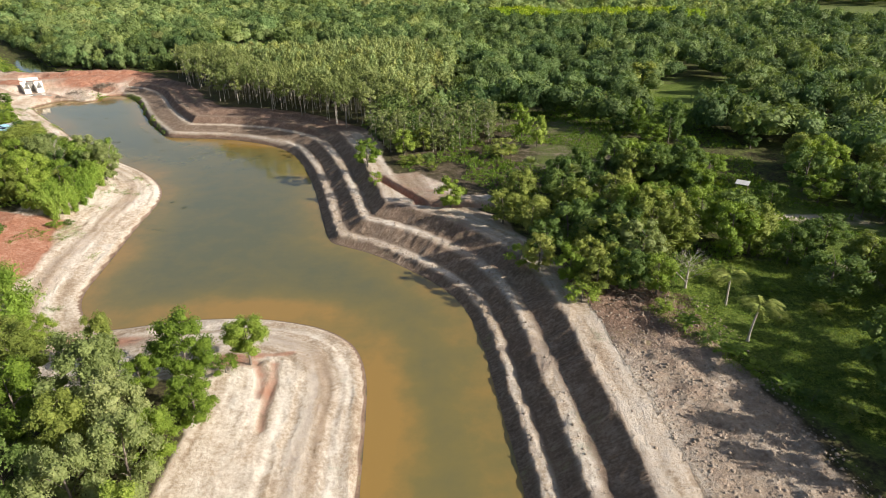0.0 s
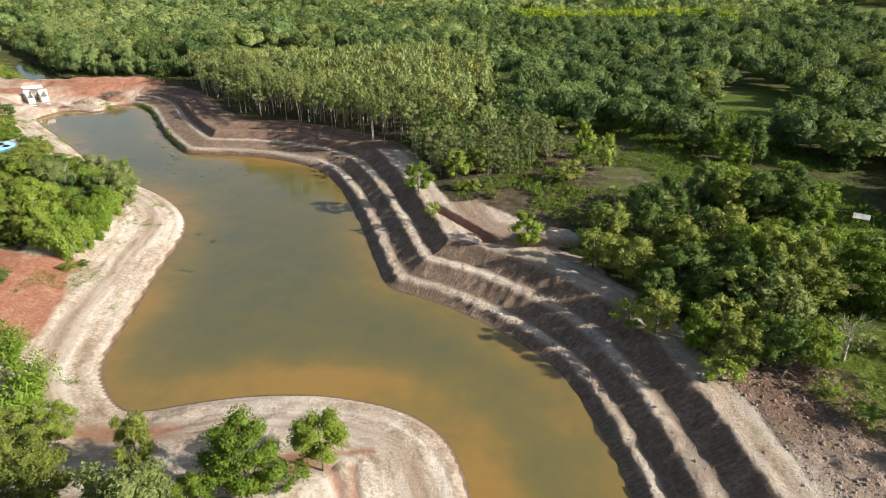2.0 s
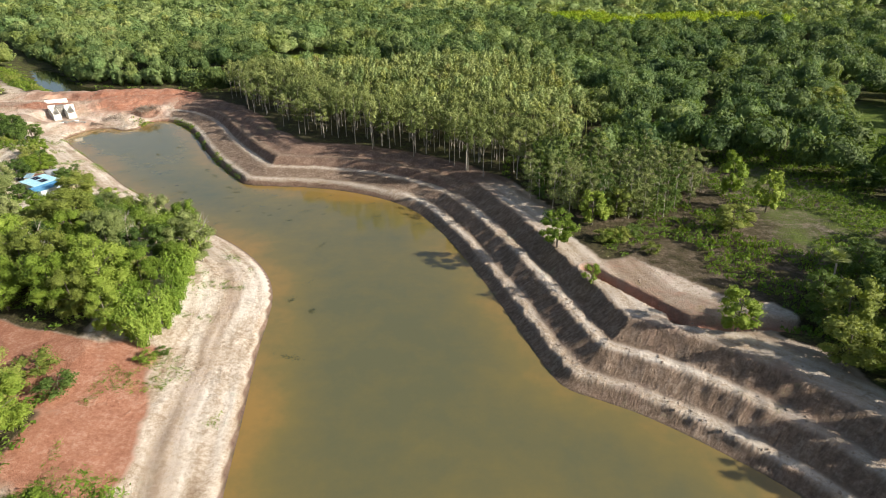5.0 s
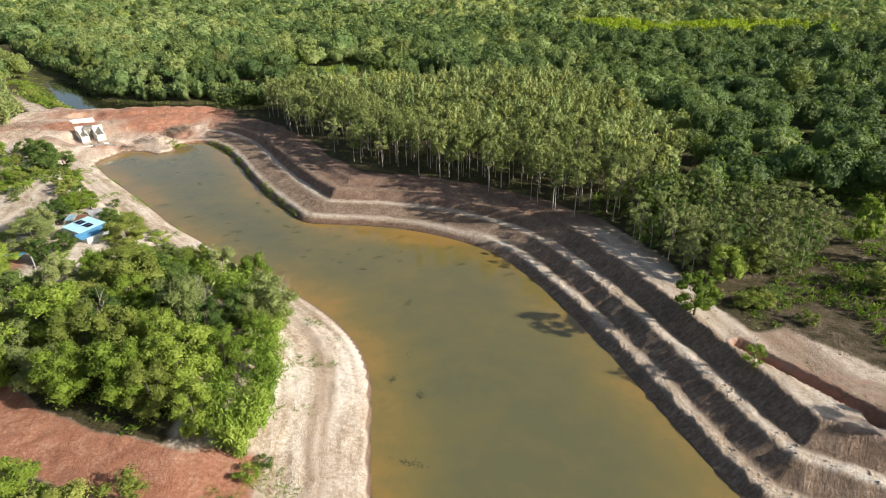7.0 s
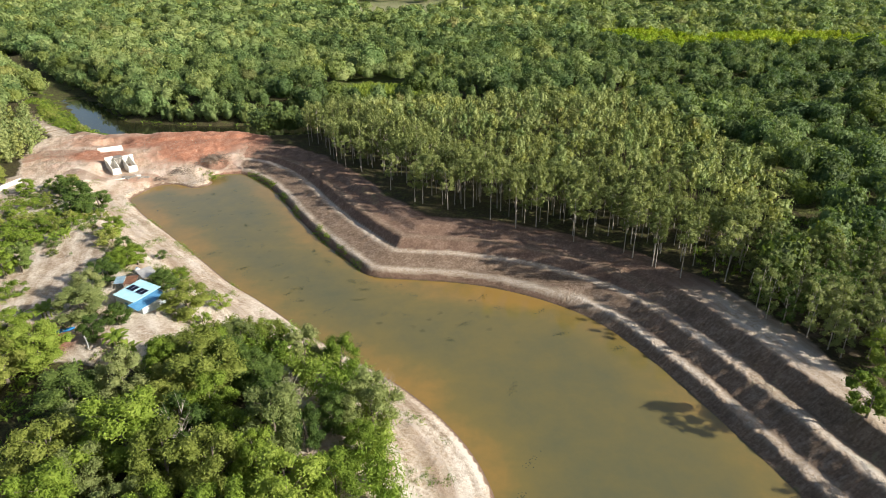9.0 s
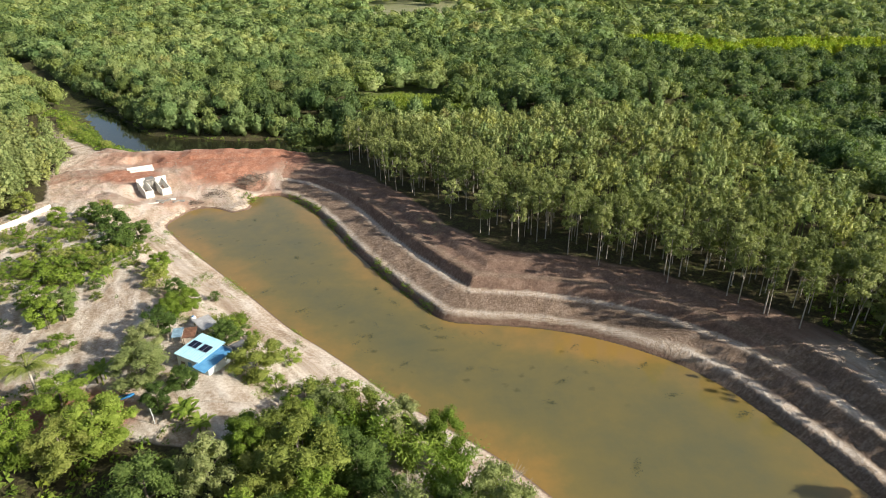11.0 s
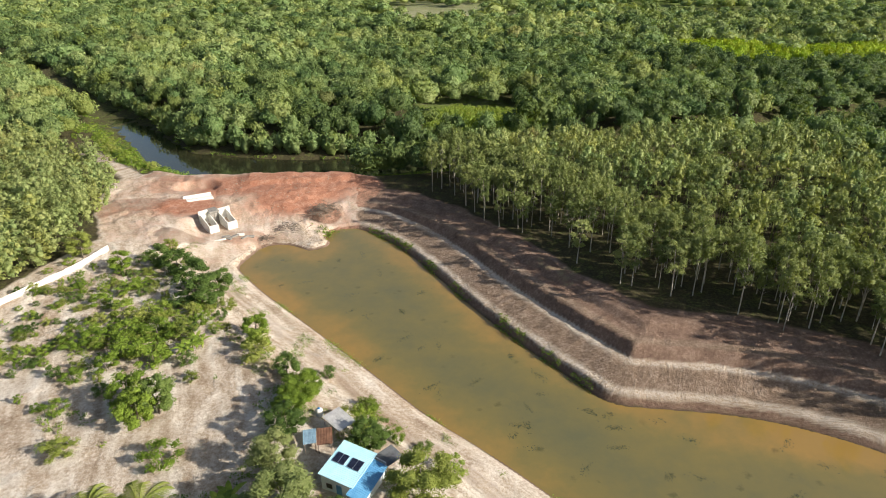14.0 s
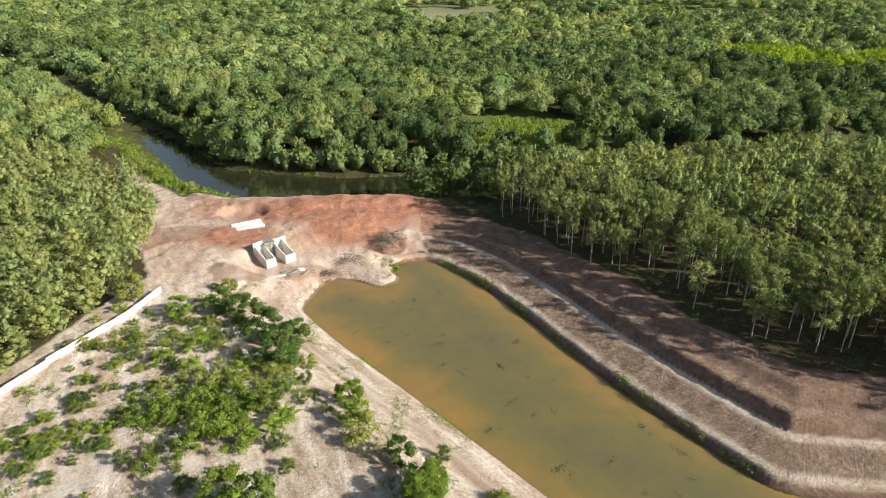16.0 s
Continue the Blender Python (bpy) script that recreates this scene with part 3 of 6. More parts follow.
    grass = np.where(bare, 0.08 + 0.25 * (fbm(x, y, 6, 71) > 0.66), np.where(meadow, 0.95, np.where((bank == 0) & (x > 10), 0.42, 0.34)))
    grass = np.where(inside(OPEN_ORCHARD, x, y), 0.32 + 1.3 * (fbm(x, y, 9, 73) - 0.48), grass)
    litter = np.where(bare, 0.0, np.where(inside(OPEN_ORCHARD, x, y), 0.6, np.where(meadow, 0.05, 0.9)))
    litter = np.where((bank == 0) & bare, 0.3 * smooth(20, 27, d) * (1 - smooth(60, 110, y) * (1 - smooth(130, 170, y))), litter)
    grass = np.where((river < 6) & (y < np.interp(x, [-430, -320, -265, -200, -100, -60], [600, 468, 400, 382, 382, 390])), 0.7, grass) * (~on_dam | (river < 4)) * (1 - smooth(0.2, 0.6, red))
    litter = litter * (1 - smooth(0.5, 0.8, red))
    track, _ = to_line(np.array(RIVER_TRACK, float), x, y)
    farm, _ = to_line(np.array(FARM_PATH, float), x, y)
    sandy = np.maximum(1 - smooth(2.0, 4.5, track), 1 - smooth(1.0, 2.4, farm))
    grass, litter = grass * (1 - sandy), litter * (1 - sandy)
    band = smooth(4, 6.5, d + 2 * bend_of(x, y)) * (1 - smooth(9, 12, d + 2 * bend_of(x, y)))
    brown = np.maximum(brown, np.where(bank == 2, 0.40 * band, 0))
    brown = np.maximum(brown, 0.36 * spoil_area * (d > 23) + 0.4 * spoil_area * (d > 23) * smooth(74, 92, y))
    red = np.maximum(red, 0.7 * np.exp(-((x + 62) / 13) ** 2 - ((y - 90) / 3.2) ** 2))
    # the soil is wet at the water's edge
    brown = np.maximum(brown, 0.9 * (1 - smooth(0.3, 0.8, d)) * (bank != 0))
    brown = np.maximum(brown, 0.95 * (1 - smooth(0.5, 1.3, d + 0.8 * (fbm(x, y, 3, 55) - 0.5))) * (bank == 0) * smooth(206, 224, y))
    orchard = inside(OPEN_ORCHARD, x, y)
    brown = np.where(orchard, 0.6 - 0.4 * smooth(16, 30, x), brown)
    litter = np.where(orchard, 0.62, litter)
    grass = np.where(orchard, 0.12 + 0.38 * smooth(14, 34, x) + 0.9 * (fbm(x, y, 7, 73) - 0.5), grass)
    red = np.where(pit, np.maximum(red, 0.34), red)
    brown = np.maximum(brown, (bank == 0) * (d > 24) * (d < 40) * (y > 84) * (y < 112) * 0.6)
    beyond = smooth(820, 1000, y)
    grass, litter = grass * (1 - beyond) + beyond * (0.4 + 0.5 * fbm(x, y, 120, 77)), litter * (1 - beyond)
    zone = np.stack([red, grass, litter, clay_shade], 1)
    # streaks run down the banks: the finer coordinate is the length along the bank
    steep = np.maximum.reduce([1 - smooth(2.8, 3.2, d), smooth(5.3, 6.0, d) * (1 - smooth(9.2, 9.8, d)), smooth(12.7, 13.3, d) * (1 - smooth(17.3, 17.9, d))])
    ribs = (bank == 0) * (d < 22) * np.where(y > 220, smooth(2, 3, d) * (1 - 0.45 * smooth(10, 11, d)) + 0.75 * (1 - smooth(2, 3, d)), np.maximum(0.12, steep))
    fine_far = smooth(222, 234, y)
    lane = np.stack([s * (2.0 - 0.25 * fine_far) + fine_far * 0.5 * d, d * (0.45 + 0.45 * fine_far), h * 0.2], 1)
    bend = bend_of(x, y)
    rubble = (spoil_area & (d > 23)) | pit | on_dam | inside(OPEN_ORCHARD, x, y)
    lane = np.where(rubble[:, None], np.stack([x * 1.2, y * 1.2, h * 0.5], 1), lane)
    ribs = np.where(rubble, np.where(on_dam | pit, 0.35, 0.85), ribs)
    tracks = np.stack([s * 0.03, (d + 1.6 * bend) * 0.42, h * 0.0], 1)
    open_field = inside(CLEARED, x, y) & (d > 12) & (y > 196) | on_dam
    tracks = np.where(open_field[:, None], np.stack([(x * 0.9 + y * 0.4 + 9 * fbm(x, y, 30, 59)) * 0.4, (y * 0.9 - x * 0.4) * 0.08, h * 0], 1), tracks)
    nx, ny = len(xs), len(ys)
    # kinds of soil run into one another over a metre or two
    for _ in range(2):
        z = np.pad(zone.reshape(nx, ny, 4), ((1, 1), (1, 1), (0, 0)), mode="edge")
        zone = (sum(z[i:i + nx, j:j + ny] for i in range(3) for j in range(3)) / 9).reshape(-1, 4)
    i = np.arange(nx * ny).reshape(nx, ny)
    quads = np.stack([i[:-1, :-1], i[1:, :-1], i[1:, 1:], i[:-1, 1:]], -1).reshape(-1, 4)
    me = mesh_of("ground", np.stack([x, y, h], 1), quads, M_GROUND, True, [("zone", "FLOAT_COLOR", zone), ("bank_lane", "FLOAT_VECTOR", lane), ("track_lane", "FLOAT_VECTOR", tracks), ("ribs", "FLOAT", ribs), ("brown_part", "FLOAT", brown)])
    return tagged(new("ground", me), "pale bulldozed sandy soil with red laterite and grass", "ground", kind="structure")


def build_water(name, loop, material, step, z, label, scale, shoals=()):
    loop = np.asarray(loop, float)
    xs, ys = np.arange(loop[:, 0].min() - 3, loop[:, 0].max() + 3, step), np.arange(loop[:, 1].min() - 3, loop[:, 1].max() + 3, step)
    X, Y = np.meshgrid(xs, ys, indexing="ij")
    x, y = X.ravel(), Y.ravel()
    wet = inside(loop, x, y)
    d, _ = to_line(np.vstack([loop, loop[:1]]), x, y)
    d = np.where(wet, d, -d)
    i = np.arange(len(x)).reshape(X.shape)
    quads = np.stack([i[:-1, :-1], i[1:, :-1], i[1:, 1:], i[:-1, 1:]], -1).reshape(-1, 4)
    quads = quads[(d[quads] > -2.5).any(1)]
    used, inverse = np.unique(quads.ravel(), return_inverse=True)
    depth = 0.32 + 0.55 * smooth(0, scale, d)
    for cx, cy, rx, ry, much in shoals:
        depth = depth - much * np.exp(-((x - cx) / rx) ** 2 - ((y - cy) / ry) ** 2)
    depth = depth[used]
    weedy = (smooth(196, 214, y) * smooth(2, 6, d) * (0.35 + 0.65 * vnoise(x, y, 22, 145)))[used] if shoals else np.zeros(len(used))
    me = mesh_of(name, np.stack([x, y, np.full_like(x, z)], 1)[used], inverse.reshape(-1, 4), material, True, [("depth", "FLOAT", depth), ("weedy", "FLOAT", weedy)])
    return tagged(new(name, me), label, "water", kind="structure")


ground = build_ground()
pond = build_water("pond_water", pond_loop, M_POND, 2.0, 0.0, "murky green and ochre pond water, calm", 14.0,
                   ((-78, 222, 20, 7, 0.42), (-96, 188, 7, 10, 0.35), (-40, 104, 24, 7, 0.5), (-11, 74, 5, 22, 0.45), (-77, 124, 5, 18, 0.35), (-150, 270, 50, 40, 0.22), (-178, 292, 26, 20, 0.12), (-5, 60, 12, 40, 0.2), (-80, 200, 30, 30, 0.15)))
river = build_water("river_water", RIVER, M_RIVER, 4.0, 0.0, "dark still river water", 8.0)


# ---------------------------------------------------------------- plants
def sprays(points, normals, sizes, r, aspect=0.5, droop=0.0):
    """A three-cornered leaf spray at each point: arrays of vertices and faces."""
    n = len(points)
    normals = normals / (np.linalg.norm(normals, axis=1, keepdims=True) + 1e-9)
    side = np.cross(normals, r.normal(size=(n, 3)))
    side /= np.linalg.norm(side, axis=1, keepdims=True) + 1e-9
    along = np.cross(side, normals)
    along[:, 2] -= droop
    a, b = along * sizes[:, None], side * (sizes * aspect)[:, None]
    verts = np.stack([points - a * 0.7 + b, points - a * 0.7 - b, points + a * 1.1], 1).reshape(-1, 3)
    return verts, np.arange(3 * n).reshape(n, 3)


def crown_points(r, clumps, per, radius, low, high, clump, flat=1.0, hollow=0.45):
    """Points and outward normals of the sprays of a lobed crown between two heights."""
    mid, half = (low + high) / 2, (high - low) / 2
    way = r.normal(size=(clumps, 3))
    way /= np.linalg.norm(way, axis=1, keepdims=True)
    way[:, 2] = np.where(way[:, 2] < -0.35, -way[:, 2], way[:, 2])
    out = hollow + (1 - hollow) * r.random(clumps) ** 0.6
    lobe = 0.86 + 0.28 * np.sin(3 * np.arctan2(way[:, 1], way[:, 0]) + r.random() * 6) * r.random()
    centre = way * (out * lobe)[:, None] * np.array([radius, radius, half * flat]) + np.array([0, 0, mid])
    grow = clump * (0.65 + 0.7 * r.random(clumps))
    off = r.normal(size=(clumps, per, 3))
    off /= np.linalg.norm(off, axis=2, keepdims=True)
    off[..., 2] *= 0.75
    p = centre[:, None] + off * grow[:, None, None] * (0.55 + 0.5 * r.random((clumps, per, 1)))
    normal = off + 0.5 * way[:, None] + np.array([0, 0, 0.6]) + 0.3 * r.normal(size=off.shape)
    return p.reshape(-1, 3), normal.reshape(-1, 3)


def cube_ball(k):
    """A ball of square faces: k faces along each edge of a cube, blown up."""
    verts, quads, found = [], [], {}

    def vertex(p):
        key = tuple(np.round(p, 5))
        if key not in found:
            found[key] = len(verts)
            verts.append(np.array(p) / np.linalg.norm(p))
        return found[key]
    for axis in range(3):
        for sign in (-1, 1):
            for i in range(k):
                for j in range(k):
                    ring = []
                    for a, b in ((i, j), (i + 1, j), (i + 1, j + 1), (i, j + 1)):
                        p = [0, 0, 0]
                        p[axis], p[(axis + 1) % 3], p[(axis + 2) % 3] = sign, 2 * a / k - 1, 2 * b / k - 1
                        ring.append(vertex(p))
                    quads.append(ring if sign > 0 else ring[::-1])
    return np.array(verts), np.array(quads)


BALL = {k: cube_ball(k) for k in (1, 2, 3, 4)}


def leafy_lobes(r, count, radius, low, high, lobe, per, size, k=2, aspect=0.6, droop=0.0, hollow=0.35, tall=0.85, squash=1.0, fill=0.74, belly=None, wild=0.8):
    """The masses of foliage of a crown: uneven lobes, with leaf sprays standing off them all over."""
    mid, half = (low + high) / 2, (high - low) / 2
    way = r.normal(size=(count, 3))
    way /= np.linalg.norm(way, axis=1, keepdims=True)
    way[:, 2] = np.where(way[:, 2] < -0.6, -way[:, 2], way[:, 2])
    out = hollow + (1 - hollow) * r.random(count) ** 0.5
    reach = np.array([max(radius - lobe * 0.8, 0.1), max(radius - lobe * 0.8, 0.1), max(half - lobe * tall * 0.8, 0.1)])
    centre = way * out[:, None] * reach + np.array([0, 0, mid])
    grow = lobe * (0.65 + 0.7 * r.random(count))
    if belly is not None:
        # lobes in storeys, widest at the height called belly
        t = (np.arange(count) + r.random(count)) / count
        wide = np.where(t < belly, 0.55 + 0.45 * t / belly, np.sqrt(np.clip(1 - ((t - belly) / (1.06 - belly)) ** 2, 0.04, 1)))
        a = np.arange(count) * 2.4 + r.normal(size=count) * 0.5
        out = wide * reach[0] * np.clip(hollow + (1 - hollow) * r.random(count) ** 0.5, 0, 1)
        centre = np.stack([np.cos(a) * out, np.sin(a) * out, low + lobe * tall * 0.7 + t * (high - low - lobe * tall * 1.5)], 1)
    pieces = []
    ball, faces = BALL[k]
    faces = faces[ball[faces].mean(1)[:, 2] > -0.55]
    for c, g in zip(centre, grow):
        rough = 0.84 + 0.5 * (r.random(len(ball)) - 0.5)
        core = ball * rough[:, None] + 0.16 * r.normal(size=ball.shape)
        pieces.append((c + core * (g * fill) * np.array([1, 1, tall]), faces))
        d = r.normal(size=(per, 3))
        d /= np.linalg.norm(d, axis=1, keepdims=True)
        d[:, 2] = np.where(d[:, 2] < -0.4, -d[:, 2], d[:, 2])
        p = c + d * g * (0.62 + 0.5 * r.random((per, 1))) * np.array([1, 1, tall])
        if per:
            v, q = sprays(p, d + wild * r.normal(size=d.shape) + np.array([0, 0, 0.35 * wild]), size * (0.55 + 0.9 * r.random(per)), r, aspect, droop)
            v[:, 2] = p[:, 2].repeat(3) + (v[:, 2] - p[:, 2].repeat(3)) * squash
            pieces.append((v, q))
    return joined(pieces)


def tube(path, radii, sides=6):
    """A tapered tube along a line: vertices and faces, for trunks, limbs and poles."""
    path, verts = [Vector(p) for p in path], []
    for k, (p, rad) in enumerate(zip(path, radii)):
        ahead = (path[min(k + 1, len(path) - 1)] - path[max(k - 1, 0)]).normalized()
        u = ahead.orthogonal().normalized()
        v = ahead.cross(u)
        verts += [p + (u * math.cos(a) + v * math.sin(a)) * rad for a in (2 * math.pi * i / sides for i in range(sides))]
    quads = [(k * sides + i, k * sides + (i + 1) % sides, (k + 1) * sides + (i + 1) % sides, (k + 1) * sides + i) for k in range(len(path) - 1) for i in range(sides)]
    return verts, quads


def joined(pieces):
    """Several pieces in one; faces are cut in three-cornered ones where the pieces differ."""
    verts, quads, start = [], [], 0
    mixed = len({np.shape(q)[1] for _, q in pieces}) > 1
    for v, q in pieces:
        v, q = np.asarray(v, float).reshape(-1, 3), np.asarray(q, int)
        if mixed and q.shape[1] == 4:
            q = np.vstack([q[:, [0, 1, 2]], q[:, [0, 2, 3]]])
        verts.append(v)
        quads.append(q + start)
        start += len(v)
    return np.vstack(verts), np.vstack(quads)


def limbs(r, height, fork, spread, count, thick, lean=0.05, twigs=0, rise=0.0):
    """A trunk with limbs that leave it from the height of the fork upwards."""
    bend = r.normal(size=2) * lean * height
    stem = [(bend[0] * t * t, bend[1] * t * t, height * t) for t in (-0.03, 0.12, 0.3, 0.5, 0.7, 0.86)]
    pieces = [tube(stem, [thick * f for f in (1.25, 1.0, 0.85, 0.66, 0.42, 0.2)])]
    for k in range(count):
        t = fork + (0.82 - fork) * (k + r.random()) / count
        a = k * 2.4 + r.random()
        base = Vector((bend[0] * t * t, bend[1] * t * t, height * t))
        reach = spread * (0.55 + 0.45 * r.random()) * (1.1 - 0.5 * t)
        up = reach * (0.6 + 0.5 * r.random() + rise)
        mid = base + Vector((math.cos(a) * reach * 0.5, math.sin(a) * reach * 0.5, up * 0.65))
        tip = base + Vector((math.cos(a) * reach, math.sin(a) * reach, up))
        pieces.append(tube([base, mid, tip], [thick * 0.45 * (1.15 - t), thick * 0.28 * (1.15 - t), thick * 0.08], 5))
        for _ in range(twigs):
            a2 = a + r.normal() * 0.8
            end = mid + Vector((math.cos(a2), math.sin(a2), 0.9 + 0.5 * r.random())) * reach * (0.4 + 0.4 * r.random())
            pieces.append(tube([mid, (mid + end) / 2 + Vector((0, 0, 0.1)), end], [thick * 0.18, thick * 0.1, thick * 0.03], 4))
    return joined(pieces)


def broadleaf(name, kind, seed, label, fine=True, clear=0.0):
    """A tree of unit 8 m height and 3.6 m crown radius, to be scaled where it stands."""
    r = np.random.default_rng(seed)
    tree = thing(name, (0, 0, 0), label, "tree")
    v, q = limbs(r, 8.0, 0.2, 2.6, 7, 0.17)
    mesh_part("trunk", mesh_of("trunk", v, q, M_BARK, True), tree)
    belly, bare = 0.28 + 0.25 * r.random(), 0.25 + 0.9 * r.random()
    if clear:
        v, q = leafy_lobes(r, 28, 3.7, clear, 8.2, 0.98, 300, 0.125, 2, 0.55, 0.05, 0.32, 0.85, 1.0, 0.70, 0.45)
    elif fine:
        v, q = leafy_lobes(r, 28, 3.8, bare, 8.3, 0.96, 290, 0.125, 2, 0.55, 0.05, 0.34, 0.85, 1.0, 0.70, belly)
    else:
        v, q = leafy_lobes(r, 22, 3.8, bare, 8.3, 1.0, 110, 0.175, 2, 0.6, 0.05, 0.42, 0.85, 1.0, 0.74, belly)
    mesh_part("crown", mesh_of("crown", v, q, LEAF[kind], True), tree)
    return tree


def shrub(name, kind, seed, label):
    r = np.random.default_rng(seed)
    tree = thing(name, (0, 0, 0), label, "shrub")
    v, q = limbs(r, 2.6, 0.05, 1.4, 6, 0.07)
    mesh_part("stem", mesh_of("stem", v, q, M_BARK, True), tree)
    v, q = leafy_lobes(r, 12, 1.95, 0.1, 3.1, 0.56, 85, 0.115, 1, 0.6, 0.0, 0.45, 0.85, 1.0, 0.66, 0.3)
    mesh_part("foliage", mesh_of("foliage", v, q, LEAF[kind], True), tree)
    return tree


def eucalyptus(name, seed, label, low=0.0, leaf="eucalyptus"):
    """A slender plantation tree of unit 14 m height."""
    r = np.random.default_rng(seed)
    tree = thing(name, (0, 0, 0), label, "tree")
    v, q = limbs(r, 14.0, 0.3, 1.9, 8, 0.095, 0.05, 0, 0.9)
    mesh_part("trunk", mesh_of("trunk", v, q, M_PALE_BARK, True), tree)
    v, q = leafy_lobes(r, 15, 2.3, low or 4.6 + 3.6 * r.random(), 14.6, 0.72, 80, 0.2, 1, 0.42, 0.35, 0.35, 1.25, 1.0, 0.62, 0.6, 0.9)
    mesh_part("crown", mesh_of("crown", v, q, LEAF[leaf], True), tree)
    return tree


def bamboo(name, seed, label):
    """A clump of arching culms with feathery leaf sprays, unit height 8 m."""
    r = np.random.default_rng(seed)
    clump = thing(name, (0, 0, 0), label, "bamboo")
    culms, pts, nor = [], [], []
    for k in range(26):
        a, out = r.random() * 6.28, 1.2 + 2.6 * r.random()
        top = 5.2 + 3.0 * r.random()
        base = np.array([math.cos(a), math.sin(a), 0]) * 0.9 * r.random()
        line = [base + np.array([math.cos(a) * out * t ** 2.2, math.sin(a) * out * t ** 2.2, top * (t - 0.22 * t ** 4)]) for t in np.linspace(0, 1, 7)]
        line[0] = line[0] - np.array([0, 0, 0.1])
        culms.append(tube(line, np.linspace(0.06, 0.015, 7), 4))
        for t in r.random(64) ** 0.7:
            j = min(int(t * 6), 5)
            c = line[j] + (line[j + 1] - line[j]) * (t * 6 - j)
            pts.append(c + r.normal(size=3) * np.array([0.42, 0.42, 0.3]) * (0.4 + t))
            nor.append(r.normal(size=3) * 0.7 + np.array([math.cos(a), math.sin(a), 0.8]))
    v, q = joined(culms)
    mesh_part("stem", mesh_of("stem", v, q, LEAF["bamboo"], True), clump)
    p = np.array(pts)
    v, q = sprays(p, np.array(nor), 0.36 * (0.6 + 0.7 * r.random(len(p))), r, 0.3, 0.45)
    mesh_part("foliage", mesh_of("foliage", v, q, LEAF["bamboo"]), clump)
    return clump


def frond(a, reach, rise, base, r, width=0.36, leaflets=24):
    """An arching palm frond: rachis and drooping leaflets."""
    way, side = np.array([math.cos(a), math.sin(a), 0]), np.array([-math.sin(a), math.cos(a), 0])
    line = [np.array(base) + way * reach * t + np.array([0, 0, rise * t - (rise * 0.7 + reach * 0.25) * t ** 2.4]) for t in np.linspace(0, 1, 8)]
    verts, quads = tube(line, np.linspace(0.05, 0.012, 8), 3)
    out = [(verts, quads)]
    for k in range(leaflets):
        t = 0.12 + 0.86 * k / leaflets
        j = min(int(t * 7), 6)
        c = line[j] + (line[j + 1] - line[j]) * (t * 7 - j)
        span = width * reach * (0.35 + 0.65 * math.sin(math.pi * min(1, t * 0.85 + 0.12)))
        for sgn in (-1, 1):
            tip = c + side * sgn * span * 0.75 + way * span * 0.45 + np.array([0, 0, -span * (0.35 + 0.3 * r.random())])
            w = way * 0.045 * reach / 2
            out.append((np.array([c - w * 0.5, c + w, tip + w * 0.2, tip - w * 0.2]), np.array([[0, 1, 2, 3]])))
    return joined(out)


def palm(name, seed, label, height=5.5, reach=2.7, fan=False):
    r = np.random.default_rng(seed)
    tree = thing(name, (0, 0, 0), label, "palm tree")
    lean = r.normal(size=2) * 0.3
    stem = [(lean[0] * t * t, lean[1] * t * t, height * t) for t in (-0.03, 0.1, 0.3, 0.6, 0.85, 1.0)]
    v, q = tube(stem, [0.24, 0.17, 0.14, 0.125, 0.12, 0.14], 8)
    mesh_part("trunk", mesh_of("trunk", v, q, M_PALE_BARK, True), tree)
    for k in range(17 if not fan else 22):
        a = k * 2.4 + 0.3 * r.random()
        if fan:
            # round fan leaf on a stalk
            tilt = -0.5 + 1.7 * r.random()
            way = np.array([math.cos(a) * math.cos(tilt), math.sin(a) * math.cos(tilt), math.sin(tilt)])
            c = np.array(stem[-1]) + way * 1.0
            side = np.cross(way, [0, 0, 1])
            side /= np.linalg.norm(side)
            up = np.cross(side, way)
            pieces = [tube([stem[-1], c], [0.04, 0.03], 3)]
            for j in range(11):
                b = -1.9 + 3.8 * j / 10
                d = way * math.cos(b) * 0.95 + side * math.sin(b) * 0.95 + up * 0.12
                w = (side * math.cos(b) - way * math.sin(b)) * 0.11
                pieces.append((np.array([c, c + d * 0.6 + w, c + d, c + d * 0.6 - w]), np.array([[0, 1, 2, 3]])))
            v, q = joined(pieces)
        else:
            v, q = frond(a, reach * (0.8 + 0.3 * r.random()), reach * (0.1 + 1.25 * r.random()), stem[-1], r)
        mesh_part("frond", mesh_of("frond", v, q, LEAF["olive" if fan else "pale"]), tree)
    return tree


